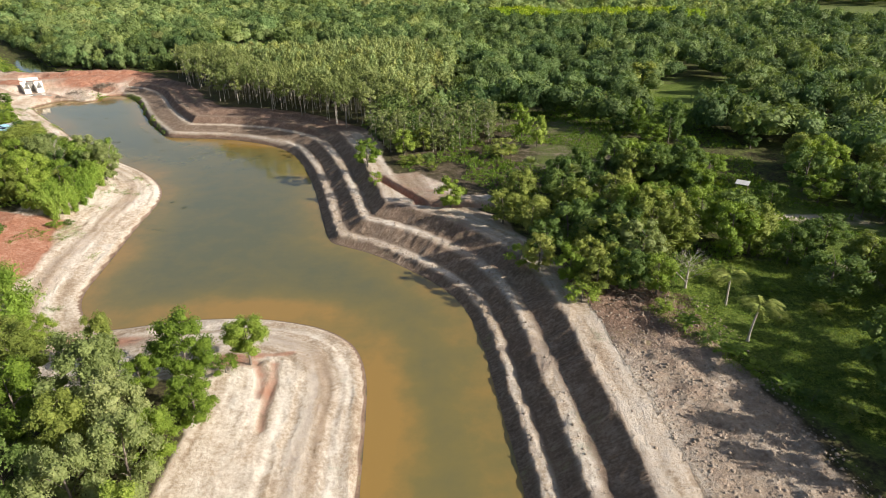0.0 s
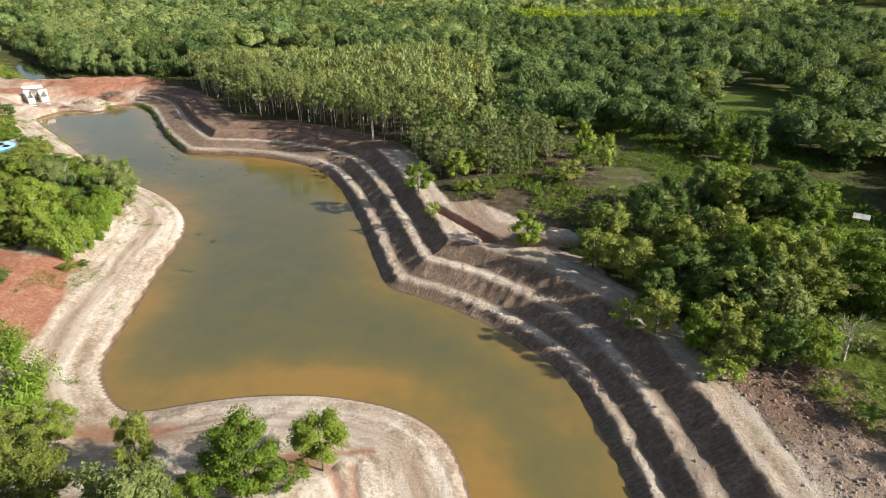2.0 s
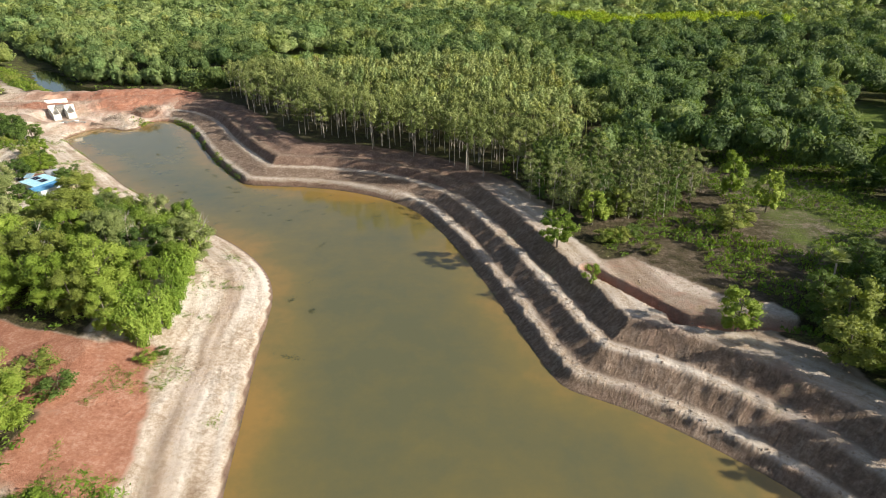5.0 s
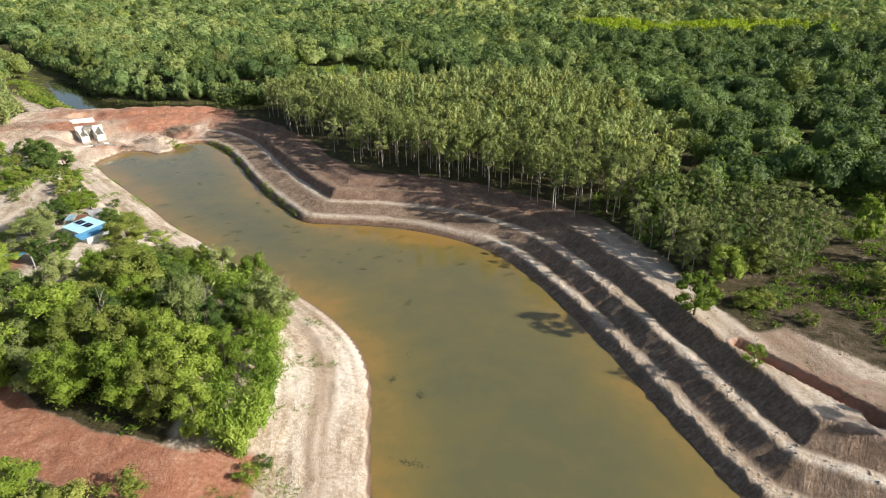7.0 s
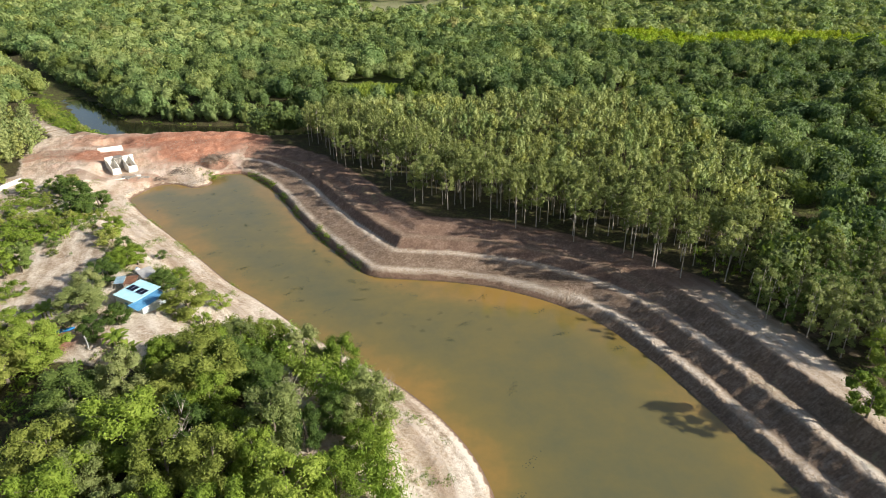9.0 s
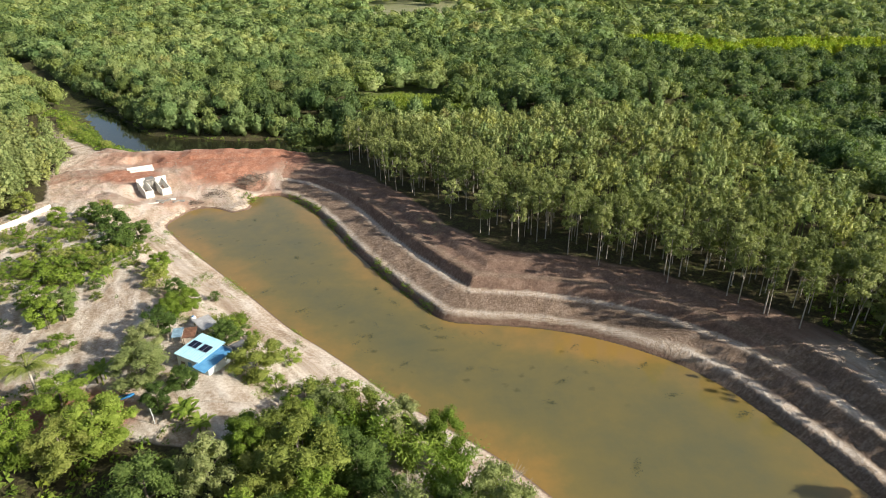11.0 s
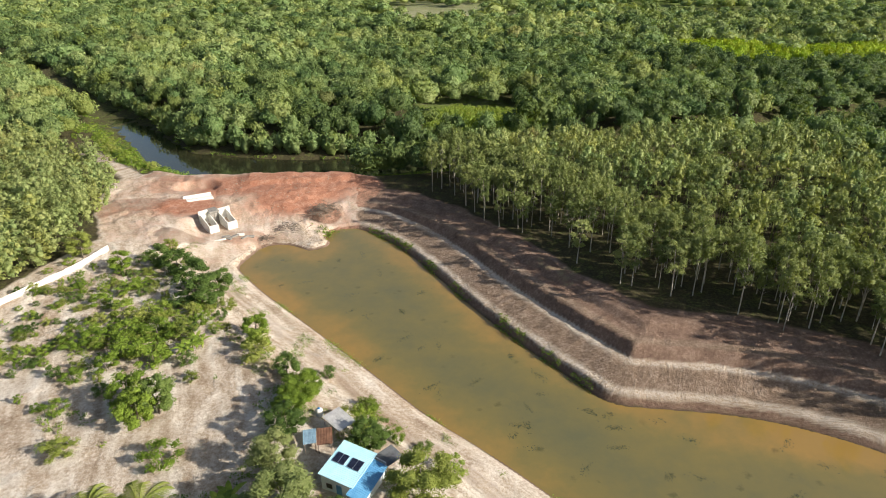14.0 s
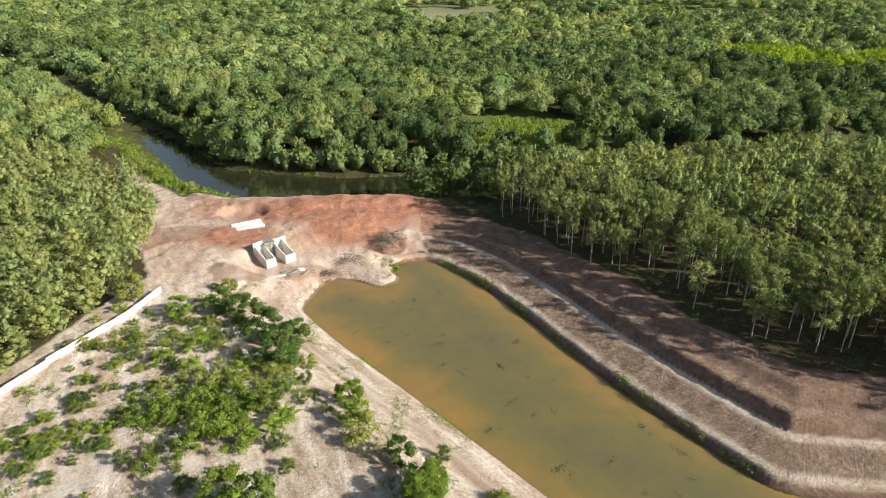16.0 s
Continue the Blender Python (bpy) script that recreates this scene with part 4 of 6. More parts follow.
def banana(name, seed, label):
    r = np.random.default_rng(seed)
    tree = thing(name, (0, 0, 0), label, "banana plant")
    for k in range(3):
        foot = r.normal(size=2) * 0.7
        v, q = tube([(foot[0], foot[1], -0.1), (foot[0], foot[1], 0.9), (foot[0] * 1.1, foot[1] * 1.1, 1.8)], [0.16, 0.13, 0.08], 6)
        mesh_part("stem", mesh_of("stem", v, q, LEAF["pale"], True), tree)
        for j in range(6):
            a, reach, rise = j * 1.05 + r.random(), 1.7 + 0.6 * r.random(), 1.3 + 0.8 * r.random()
            way, side = np.array([math.cos(a), math.sin(a), 0]), np.array([-math.sin(a), math.cos(a), 0])
            base = np.array([foot[0] * 1.1, foot[1] * 1.1, 1.75])
            ts = np.linspace(0, 1, 7)
            mid = [base + way * reach * t + np.array([0, 0, rise * t - 1.3 * t ** 2.2]) for t in ts]
            verts = []
            for t, c in zip(ts, mid):
                w = 0.36 * math.sin(math.pi * min(0.97, 0.1 + 0.9 * t)) ** 0.6
                verts += [c - side * w - np.array([0, 0, 0.12]), c, c + side * w - np.array([0, 0, 0.12])]
            quads = [(3 * i + o, 3 * i + o + 1, 3 * i + o + 4, 3 * i + o + 3) for i in range(6) for o in (0, 1)]
            mesh_part("leaf", mesh_of("leaf", verts, quads, LEAF["bright"], True), tree)
    return tree


def bare_tree(name, seed, label, leafy=False):
    r = np.random.default_rng(seed)
    tree = thing(name, (0, 0, 0), label, "tree")
    v, q = limbs(r, 8.0, 0.15, 3.6, 13, 0.2, 0.03, 5)
    mesh_part("trunk", mesh_of("trunk", v, q, M_PALE_BARK, True), tree)
    if leafy:
        p, n = crown_points(r, 26, 9, 3.4, 2.5, 7.8, 0.9)
        v, q = sprays(p, n, 0.25 * (0.6 + 0.8 * r.random(len(p))), r, 0.5)
        mesh_part("crown", mesh_of("crown", v, q, LEAF["olive"]), tree)
    return tree


WORDS = {"dark": "dark green broadleaf tree with a dense round crown", "bright": "fresh green broadleaf tree with a full crown",
         "pale": "yellow-green broadleaf tree with an open crown", "olive": "olive-green tree with fine drooping foliage"}
models, uses = {}, {}
for kind in ("dark", "bright", "pale", "olive"):
    models[kind] = [("broadleaf_tree", lambda s, k=kind: broadleaf("broadleaf_tree", k, s, WORDS[k]), 8.0, 3.6, s) for s in range(4)]
    models[kind + "_light"] = [("broadleaf_tree", lambda s, k=kind: broadleaf("broadleaf_tree", k, s, WORDS[k], False), 8.0, 3.6, s + 40) for s in range(4)]
models["bush"] = [("shrub", lambda s, k=k: shrub("shrub", k, s, "low leafy green shrub on bare sandy soil"), 2.9, 1.9, s) for s, k in enumerate(("bright", "dark", "pale", "bright"))]
models["bamboo"] = [("bamboo_clump", lambda s: bamboo("bamboo_clump", s, "bright green feathery bamboo clump with arching culms"), 7.0, 3.7, s) for s in range(3)]
models["palm"] = [("coconut_palm", lambda s: palm("coconut_palm", s, "young coconut palm with yellowing drooping fronds"), 6.2, 2.7, s) for s in range(2)]
models["palmyra"] = [("fan_palm", lambda s: palm("fan_palm", s, "fan palm with a pale slim trunk and round crown", 7.0, 2.0, True), 8.2, 1.9, s) for s in range(2)]
models["banana"] = [("banana_plant", lambda s: banana("banana_plant", s, "banana plant with broad arching green leaves"), 3.2, 2.2, s) for s in range(2)]
models["dead"] = [("bare_tree", lambda s: bare_tree("bare_tree", s, "leafless grey tree with many thin branches"), 9.0, 4.0, 5)]
models["deadish"] = [("sparse_tree", lambda s: bare_tree("sparse_tree", s, "thinly leaved grey-branched tree", True), 8.6, 4.2, 6)]
models["eucalyptus"] = [("eucalyptus_tree", lambda s: eucalyptus("eucalyptus_tree", s, "slender plantation eucalyptus with a pale straight trunk"), 14.2, 2.2, s) for s in range(6)]
models["round"] = [("round_tree", lambda s: broadleaf("round_tree", "bright", s, "lone round-crowned tree with a clear pale trunk", True, 2.5), 8.0, 3.6, 61)]
models["young"] = [("young_tree", lambda s: eucalyptus("young_tree", s, "slender young tree with olive foliage down to the ground", 0.9, "dark" if s % 2 else "olive"), 14.2, 2.2, s + 20) for s in range(3)]
pick = random.Random(3)


def plant(kind, x, y, height, radius, group=""):
    """Sets a plant of that kind and size on the ground."""
    k = pick.randrange(len(models[kind]))
    name, make, h, r, seed = models[kind][k]
    turn = pick.random() * 360
    sz, sx = height / h, radius / r * (1.5 if kind == "bush" else 1.0 if kind in ("palm", "palmyra", "banana") else 1.12)
    m = pose(x, y, ground_at(x, y) - 0.05, 0, 0, turn) @ Matrix.Diagonal((sx, sx, sz, 1))
    if (kind, k) not in uses:
        ob = uses[(kind, k)] = make(100 + 7 * seed)
        ob.matrix_basis = m
    else:
        src = uses[(kind, k)]
        keep = src.matrix_basis.copy()
        src.matrix_basis = Matrix.Identity(4)
        ob = copy_thing(src, m)
        src.matrix_basis = keep
    if group:
        tagged(ob, group=group)
    return ob


# kind, x, y, height, crown radius
PENINSULA_TREES = [("round", -32, 81, 8.6, 3.7), ("bright", -40, 76, 11, 4.4), ("pale", -54, 79, 10, 2.6), ("bush", -35, 78, 3, 1.7), ("bright", -35, 66, 8, 3.5), ("bright", -37, 58, 8, 3.2), ("olive", -48, 65, 14, 5.2),
                   ("olive", -42, 60, 12, 4.0), ("olive", -37, 52, 12, 4.0), ("pale", -46, 56, 12, 4.0), ("bright", -55, 61, 12, 4.2), ("bamboo", -76, 90, 9, 5.0), ("pale", -63, 73, 11, 4.2), ("olive", -41, 48, 12, 4),
                   ("dark", -49, 49, 11, 4.2), ("bright", -34, 44, 10, 3.2), ("bright", -45, 72, 6, 2.6), ("dark", -58, 52, 11, 4.5)]
GROVE_TREES = [("olive", -101, 173, 11, 4.7), ("bamboo", -99, 161, 8, 3.6), ("bamboo", -96.5, 152, 8, 3.4), ("bamboo", -121, 190, 8, 5), ("bamboo", -114, 185, 8, 4.6), ("bamboo", -109, 179, 8, 4.2), ("dark", -107, 172, 8, 3.4),
               ("olive", -114, 165, 12, 4.9), ("bright", -135, 163, 12, 6.6), ("pale", -120, 157, 11, 4.6), ("bright", -109, 152, 12, 5.1), ("bright", -125, 149, 10, 4.0), ("pale", -128, 177, 11, 6.2), ("pale", -127, 158, 11, 4.7),
               ("bright", -116, 149, 11, 4.6), ("pale", -106, 160, 5, 2.6)]
GROVE_EDGE = [("bamboo", -97.5, 140.5, 8, 3.4), ("bamboo", -97, 144.5, 9, 3.2), ("bamboo", -100, 142, 7, 3.0), ("bush", -95.5, 136.5, 1.6, 1.4), ("bush", -94, 139.5, 1.2, 1.1), ("bright", -104, 143, 8, 3.2), ("dead", -127, 164, 10, 3.2), ("deadish", -113, 171, 11, 3.6), ("deadish", -100, 175, 11, 3.8), ("bamboo", -96, 147, 7, 2.8), ("bamboo", -97.5, 157, 8, 3.0), ("bamboo", -99.5, 167, 8, 3.0), ("bamboo", -102, 177, 8, 3.2), ("bamboo", -106, 184, 8, 3.4), ("dark", -149, 174, 8, 5), ("bright", -161, 186, 9, 5), ("dark", -110, 166, 8, 3), ("dark", -121, 180, 8, 4), ("dark", -117, 174, 8, 3.6), ("bright", -140, 152, 10, 5), ("pale", -144, 160, 10, 5), ("dark", -150, 150, 10, 5),
              ("bright", -102, 166, 7, 3.2), ("bamboo", -103, 148, 7, 3.4), ("bright", -104, 156, 9, 3.8), ("dark", -128, 166, 9, 4.4)]
SOUTH_GROVE = [("bamboo", -78, 96, 8, 3.6), ("bright", -84, 90, 9, 4.2), ("bright", -80, 84, 9, 4.2), ("pale", -72, 82, 8, 3.8), ("bamboo", -86, 104, 8, 3.6), ("bright", -70, 88, 6, 2.6), ("bright", -106, 118, 8, 4.6), ("pale", -112, 124, 8, 4.4), ("bright", -104, 108, 8, 4.6), ("dark", -114, 112, 9, 5), ("bright", -120, 128, 8, 4.2), ("bush", -103, 126, 3, 2.2), ("bush", -109, 131, 3.2, 2.4),
               ("pale", -108, 98, 9, 4.8), ("bright", -88, 84, 9, 4.6), ("bamboo", -86, 96, 8, 4.6), ("bright", -92, 102, 7, 3.4), ("dark", -98, 86, 10, 5), ("bright", -78, 74, 10, 4.8), ("pale", -70, 62, 11, 4.8), ("dark", -86, 62, 11, 5.2)]
YARD_TREES = [("pale", -143, 206, 7, 5), ("dark", -152, 216, 5, 3.1), ("olive", -162, 201.5, 7, 5), ("dark", -154, 199.5, 4.5, 2.6), ("bright", -165, 227, 5, 3.6), ("dark", -165.5, 217, 6, 3.2), ("olive", -165, 209.5, 6.5, 3.4), ("bright", -166, 222.5, 5, 2.8), ("bush", -133, 200, 4, 2.4),
              ("bush", -139, 203, 2.4, 1.8), ("bright", -172, 194, 6, 4.5), ("pale", -164, 189, 6, 3.9), ("pale", -165, 182, 8, 4.8), ("bright", -172, 183, 8, 4), ("dark", -125, 182, 9, 4.2), ("pale", -132, 183, 9, 5.6)]
YARD_PLANTS = [("bright", -126, 193, 7, 3.3), ("bright", -131, 187.5, 8, 3.6), ("dark", -129.5, 197, 4.5, 2.4), ("bush", -135, 199, 2.2, 1.6), ("dark", -156, 194, 5, 2.5), ("banana", -169, 202, 4, 2.7), ("banana", -151, 192, 4, 2.6), ("banana", -147, 190, 3, 2), ("palm", -185, 197, 7.2, 4.2), ("palm", -178, 197, 7.6, 4.5), ("bush", -181, 192, 4, 2.2), ("bush", -127, 205, 2.6, 2.2)]
FIELD_TREES = [("bright", -220, 277, 5, 3.1), ("dark", -206, 277, 7, 4.3), ("dark", -199, 269, 8, 4.1), ("dark", -194, 260, 7, 3.9), ("dark", -194, 269, 7, 4.1), ("pale", -214, 291, 4, 2.2), ("bright", -193, 224, 7, 3.8), ("dark", -188, 223, 7, 3.4),
               ("bright", -190, 220, 7, 3.3), ("bright", -179, 249, 6, 2.8), ("bright", -177, 243, 5, 2.7), ("dark", -169, 234, 5, 2.5), ("bright", -164, 229, 5, 2.5), ("pale", -233, 283, 7, 3.5), ("dark", -212, 280, 6, 3.4)]
FIELD_BUSHES = [("bush", -205, 252, 4, 3.1), ("bush", -201, 255, 4, 2.7), ("bush", -198, 259, 4, 3.3), ("bush", -204, 247, 4, 3.5), ("bush", -198, 246, 5, 4), ("bush", -201, 239, 5, 3.7), ("bush", -195, 237, 5, 3.7), ("bush", -193, 247, 4, 3),
                ("bush", -203, 235, 4, 2.7), ("banana", -190, 240, 3, 2.4), ("banana", -188, 243, 3, 2.2), ("bush", -213, 248, 3, 2.8), ("bush", -222, 240, 2.5, 2.0), ("bush", -218, 241, 2.5, 1.9), ("bush", -227, 235, 3, 1.6)]
FIELD_SHRUBS = [("bush", -210, 256, 3, 2.4), ("bush", -217, 260, 2.4, 2.2), ("bush", -213, 266, 2.5, 2.4), ("bush", -214, 243, 2.5, 2.2), ("bush", -209, 244, 3, 2.7), ("bush", -176, 239, 4, 2.6), ("bush", -208, 232, 2.4, 1.9), ("bush", -218, 237, 2, 1.5),
                ("bush", -226, 246, 1.6, 1.1), ("bush", -229, 254, 1.8, 1.2), ("bush", -222, 230, 1.6, 1.2), ("bush", -206, 224, 1.8, 1.6), ("bush", -186, 232, 1.6, 1.2), ("bush", -200, 214, 2.4, 2.2), ("bush", -183, 212, 3, 2.4)]
RIGHT_TREES = [("pale", 18, 107, 8, 3.2), ("bright", 23, 102, 8, 3.2), ("pale", 27, 97, 8, 3.2), ("bush", 24, 95, 4, 2.4), ("dark", 33, 98, 9, 3.6), ("bright", 38, 97, 8, 3.2), ("bush", 15, 111, 4, 2.4), ("bright", -23, 172, 8, 3.9), ("bright", -13, 184, 8, 3.6), ("pale", -7, 187, 8, 3.8), ("bush", -19, 157, 3.6, 1.4), ("bright", 1, 140, 8, 3.6), ("palmyra", 22, 150, 9, 2.4), ("palmyra", 32, 144, 9, 2.4), ("dead", 36, 135, 9, 4.2), ("pale", 13, 130, 8, 4.2), ("pale", 19, 125, 9, 4.3),
               ("dark", 26, 119, 10, 5), ("dark", 20, 113, 8, 3.6), ("pale", 27, 104, 8, 3.5), ("pale", 32, 112, 10, 5.1), ("bright", 31, 99, 8, 3.1), ("bright", 47, 126, 11, 5.8), ("dark", 36, 123, 9, 4.7), ("bush", 19, 140, 5, 3.3)]
MEADOW_TREES = [("bush", 37, 91, 2.4, 1.6), ("banana", 39.5, 86, 3, 2.2), ("bush", 41.5, 82, 1.8, 1.4), ("banana", 44, 78, 3, 2.2), ("bush", 46, 74, 2.0, 1.5), ("banana", 48, 70, 2.8, 2.0), ("bush", 50, 67, 2.2, 1.6), ("bush", 53, 63, 2.6, 1.8), ("bush", 56, 88, 1.6, 1.4), ("bush", 59, 97, 2, 1.6), ("bush", 51, 101, 2.2, 1.8), ("bush", 64, 90, 1.8, 1.4), ("pale", 84, 266, 12, 6.5), ("palm", 49, 93, 6.6, 3.4), ("palm", 48, 82, 7, 3.6), ("dark", 68, 95, 9, 5.4), ("deadish", 44, 99, 8, 5), ("pale", 46, 114, 9, 5.2), ("olive", 38, 108, 10, 4.6), ("bright", 55, 122, 11, 4.6), ("bright", 63, 127, 9, 3.8),
                ("dark", 54, 151, 9, 5.2), ("dark", 63, 153, 9, 5.0), ("bush", 79, 139, 4, 2.4), ("dark", 79, 116, 7, 4.2), ("pale", 17, 179, 6, 4.2), ("dark", 62, 70, 13, 5.0), ("dark", 59, 61, 9, 4.0), ("dark", 70, 66, 14, 5.5), ("dark", 74, 75, 14, 5.5), ("dark", 77, 85, 13, 5), ("dark", 62, 52, 14, 6.0), ("dark", 71, 57, 15, 6), ("pale", 88, 62, 12, 6), ("dark", 90, 96, 12, 6), ("dark", 92, 84, 11, 5.6), ("dark", 92, 70, 11, 6), ("dark", 88, 56, 11, 6), ("pale", 72, 44, 11, 5.5)]
FARTHER = ("trees in the sandy field", "trees beside the haul road", "trees round the meadow")
for rows, group in ((PENINSULA_TREES, "trees on the peninsula"), (GROVE_TREES, "trees of the west grove"), (GROVE_EDGE, "trees of the west grove"), (SOUTH_GROVE, "trees by the red track"), (YARD_TREES, "trees round the blue house"),
                    (YARD_PLANTS, "trees round the blue house"), (FIELD_TREES, "trees in the sandy field"), (FIELD_BUSHES, "shrubs in the sandy field"), (FIELD_SHRUBS, "shrubs in the sandy field"),
                    (RIGHT_TREES, "trees beside the haul road"), (MEADOW_TREES, "trees round the meadow")):
    for kind, x, y, height, radius in rows:
        if rows is FIELD_BUSHES and kind == "bush":
            height, radius = height * 0.75, radius * 0.72
        plain_kind = group in FARTHER and kind in ("dark", "bright", "pale", "olive")
        plant(kind + "_light" if plain_kind else kind, x, y, height, radius, group)


# ---------------------------------------------------------------- plantation rows and woodland
def jittered(x0, y0, x1, y1, step, r, amount=0.35):
    xs, ys = np.arange(x0, x1, step), np.arange(y0, y1, step)
    X, Y = np.meshgrid(xs, ys, indexing="ij")
    return X.ravel() + r.normal(size=X.size) * step * amount, Y.ravel() + r.normal(size=X.size) * step * amount


def rows_of_trees(poly, step_a, step_b, angle, r, amount):
    """Planted rows inside an outline."""
    poly = np.asarray(poly, float)
    c, s = math.cos(angle), math.sin(angle)
    mid = poly.mean(0)
    u, v = np.meshgrid(np.arange(-160, 160, step_a), np.arange(-160, 160, step_b), indexing="ij")
    u, v = u.ravel() + r.normal(size=u.size) * amount, v.ravel() + r.normal(size=v.size) * amount
    x, y = mid[0] + u * c - v * s, mid[1] + u * s + v * c
    ok = inside(poly, x, y)
    return x[ok], y[ok]


def leafy_stuff(name, x, y, height, radius, tone, templates, material, label, smooth_faces=True):
    """Many far trees in one mesh: each takes one of the templates, turned and scaled."""
    r = np.random.default_rng(len(x))
    z = lie_of_land(x, y)[0]
    which, turn = r.integers(0, len(templates), len(x)), r.random(len(x)) * 6.28
    verts, tones, hues, quads, start = [], [], [], [], 0
    hue = np.clip(0.45 + 0.6 * (fbm(x, y, 45, 119) - 0.5) + 0.22 * r.normal(size=len(x)), 0, 1)
    for k, (tv, tq) in enumerate(templates):
        idx = np.where(which == k)[0]
        if not len(idx):
            continue
        c, s = np.cos(turn[idx])[:, None], np.sin(turn[idx])[:, None]
        px = (tv[None, :, 0] * c - tv[None, :, 1] * s) * radius[idx][:, None] + x[idx][:, None]
        py = (tv[None, :, 0] * s + tv[None, :, 1] * c) * radius[idx][:, None] + y[idx][:, None]
        pz = tv[None, :, 2] * height[idx][:, None] + z[idx][:, None]
        verts.append(np.stack([px, py, pz], -1).reshape(-1, 3))
        tones.append(np.repeat(tone[idx], len(tv)))
        hues.append(np.repeat(hue[idx], len(tv)))
        quads.append((tq[None] + start + (np.arange(len(idx)) * len(tv))[:, None, None]).reshape(-1, tq.shape[1]))
        start += len(idx) * len(tv)
    me = mesh_of(name, np.vstack(verts), np.vstack(quads), material, smooth_faces, [("tone", "FLOAT", np.concatenate(tones)), ("hue", "FLOAT", np.concatenate(hues))])
    return tagged(new(name, me), label, "trees", kind="stuff")


def canopy_template(seed, lobes, per, size, low=0.1, lobe=0.45, aspect=0.6, droop=0.0, tall=0.5, light=False, squash=0.45, fill=0.74, belly=None, wild=0.45):
    """A crown of unit height and unit radius, stretched as the tree is; light: coarse lobes under the sprays."""
    r = np.random.default_rng(seed)
    return leafy_lobes(r, lobes, 1.0, low, 1.0, lobe, per, size, 1 if light else 2, aspect, droop, 0.3, tall, squash, fill, belly, wild)


def dome_template(seed, k, lumps, count, size, foot=0.15, belly=0.5, lump=0.3, sharp=0.42):
    """A crown of unit height and radius in one lumpy mass, with leaf sprays all over it."""
    r = np.random.default_rng(seed)
    ball, faces = BALL[k]
    way = r.normal(size=(lumps, 3))
    way /= np.linalg.norm(way, axis=1, keepdims=True)
    way[:, 2] = np.abs(way[:, 2]) * 0.9 - 0.15
    tall = 0.6 + 0.5 * r.random(lumps)
    lean = r.normal(size=2) * 0.12

    def skin(d):
        near = 2 - 2 * d @ (way / np.linalg.norm(way, axis=1, keepdims=True)).T
        swell = np.max(np.exp(-near / sharp ** 2) * tall, 1)
        reach = (1 - lump) + lump * swell
        up = np.where(d[:, 2] > 0, d[:, 2] * (1 - belly), d[:, 2] * (belly - foot))
        return np.stack([d[:, 0] * reach + lean[0] * d[:, 2], d[:, 1] * reach + lean[1] * d[:, 2], belly + up * reach], 1)
    kept = faces[ball[faces].mean(1)[:, 2] > -0.6]
    core = (skin(ball) - np.array([0, 0, belly])) * 0.84 + np.array([0, 0, belly])
    d = r.normal(size=(count, 3))
    d /= np.linalg.norm(d, axis=1, keepdims=True)
    d[:, 2] = np.where(d[:, 2] < -0.3, -d[:, 2], d[:, 2])
    p = skin(d)
    p = np.array([0, 0, belly]) + (p - np.array([0, 0, belly])) * (0.86 + 0.24 * r.random((count, 1)))
    v, q = sprays(p, d + 0.55 * r.normal(size=d.shape) + np.array([0, 0, 0.2]), size * (0.5 + r.random(count)), r, 0.6)
    v[:, 2] = p[:, 2].repeat(3) + (v[:, 2] - p[:, 2].repeat(3)) * 0.55
    return joined([(core, kept), (v, q)])


def feather_template(seed, culms=18, per=14):
    """A clump of arching culms, unit height and radius, hung with drooping sprays."""
    r = np.random.default_rng(seed)
    pts, nor = [], []
    for k in range(culms):
        a, out, top = k * 2.4 + r.random(), 0.45 + 0.55 * r.random(), 0.6 + 0.4 * r.random()
        t = np.sort(r.random(per)) ** 0.6
        line = np.stack([math.cos(a) * out * t ** 2, math.sin(a) * out * t ** 2, top * (1.6 * t - 0.95 * t ** 3)], 1)
        pts.append(line + r.normal(size=line.shape) * 0.06)
        nor.append(np.tile([math.cos(a), math.sin(a), 0.7], (per, 1)) + 0.5 * r.normal(size=line.shape))
    p = np.vstack(pts)
    v, q = sprays(p, np.vstack(nor), 0.15 * (0.6 + 0.7 * r.random(len(p))), r, 0.4, 0.3)
    v[:, 2] = p[:, 2].repeat(3) + (v[:, 2] - p[:, 2].repeat(3)) * 0.6
    core = BALL[2][0] * np.array([0.42, 0.42, 0.36]) * (0.6 + 0.8 * r.random((len(BALL[2][0]), 1))) + np.array([0, 0, 0.34])
    return joined([(core, BALL[2][1]), (v, q)])


r = np.random.default_rng(21)
ex, ey = rows_of_trees(EUCALYPTUS_WOOD, 3.9, 4.6, radians(-52), r, 1.2)
front = np.minimum(to_line(np.array(EUCALYPTUS_WOOD[:7], float), ex, ey)[0], 1e9)
order = np.argsort(front)
order = order[(front[order] > 7) | (r.random(len(order)) < 0.5)]
near_wood, rest_wood = order[:230], order[230:]
for i in near_wood:
    tall = 9.5 + 7.5 * vnoise(ex[i], ey[i], 11, 87) + 2.0 * r.random()
    if r.random() < 0.12:
        tall *= 0.55
    plant("eucalyptus", float(ex[i]), float(ey[i]), tall, 1.7 + 1.3 * r.random(), "plantation eucalyptus trees")
EUCALYPTUS_TEMPLATES = [joined([canopy_template(70 + k, 7, 30, 0.125, 0.3 + 0.06 * k, 0.46, 0.5, 0.2, 0.17, True, 0.17, 0.72, 0.5, 0.9), tube([(0, 0, 0), (0.02, 0, 0.4), (0, 0.03, 0.9)], [0.05, 0.04, 0.01], 3)]) for k in range(6)]
n = len(rest_wood)
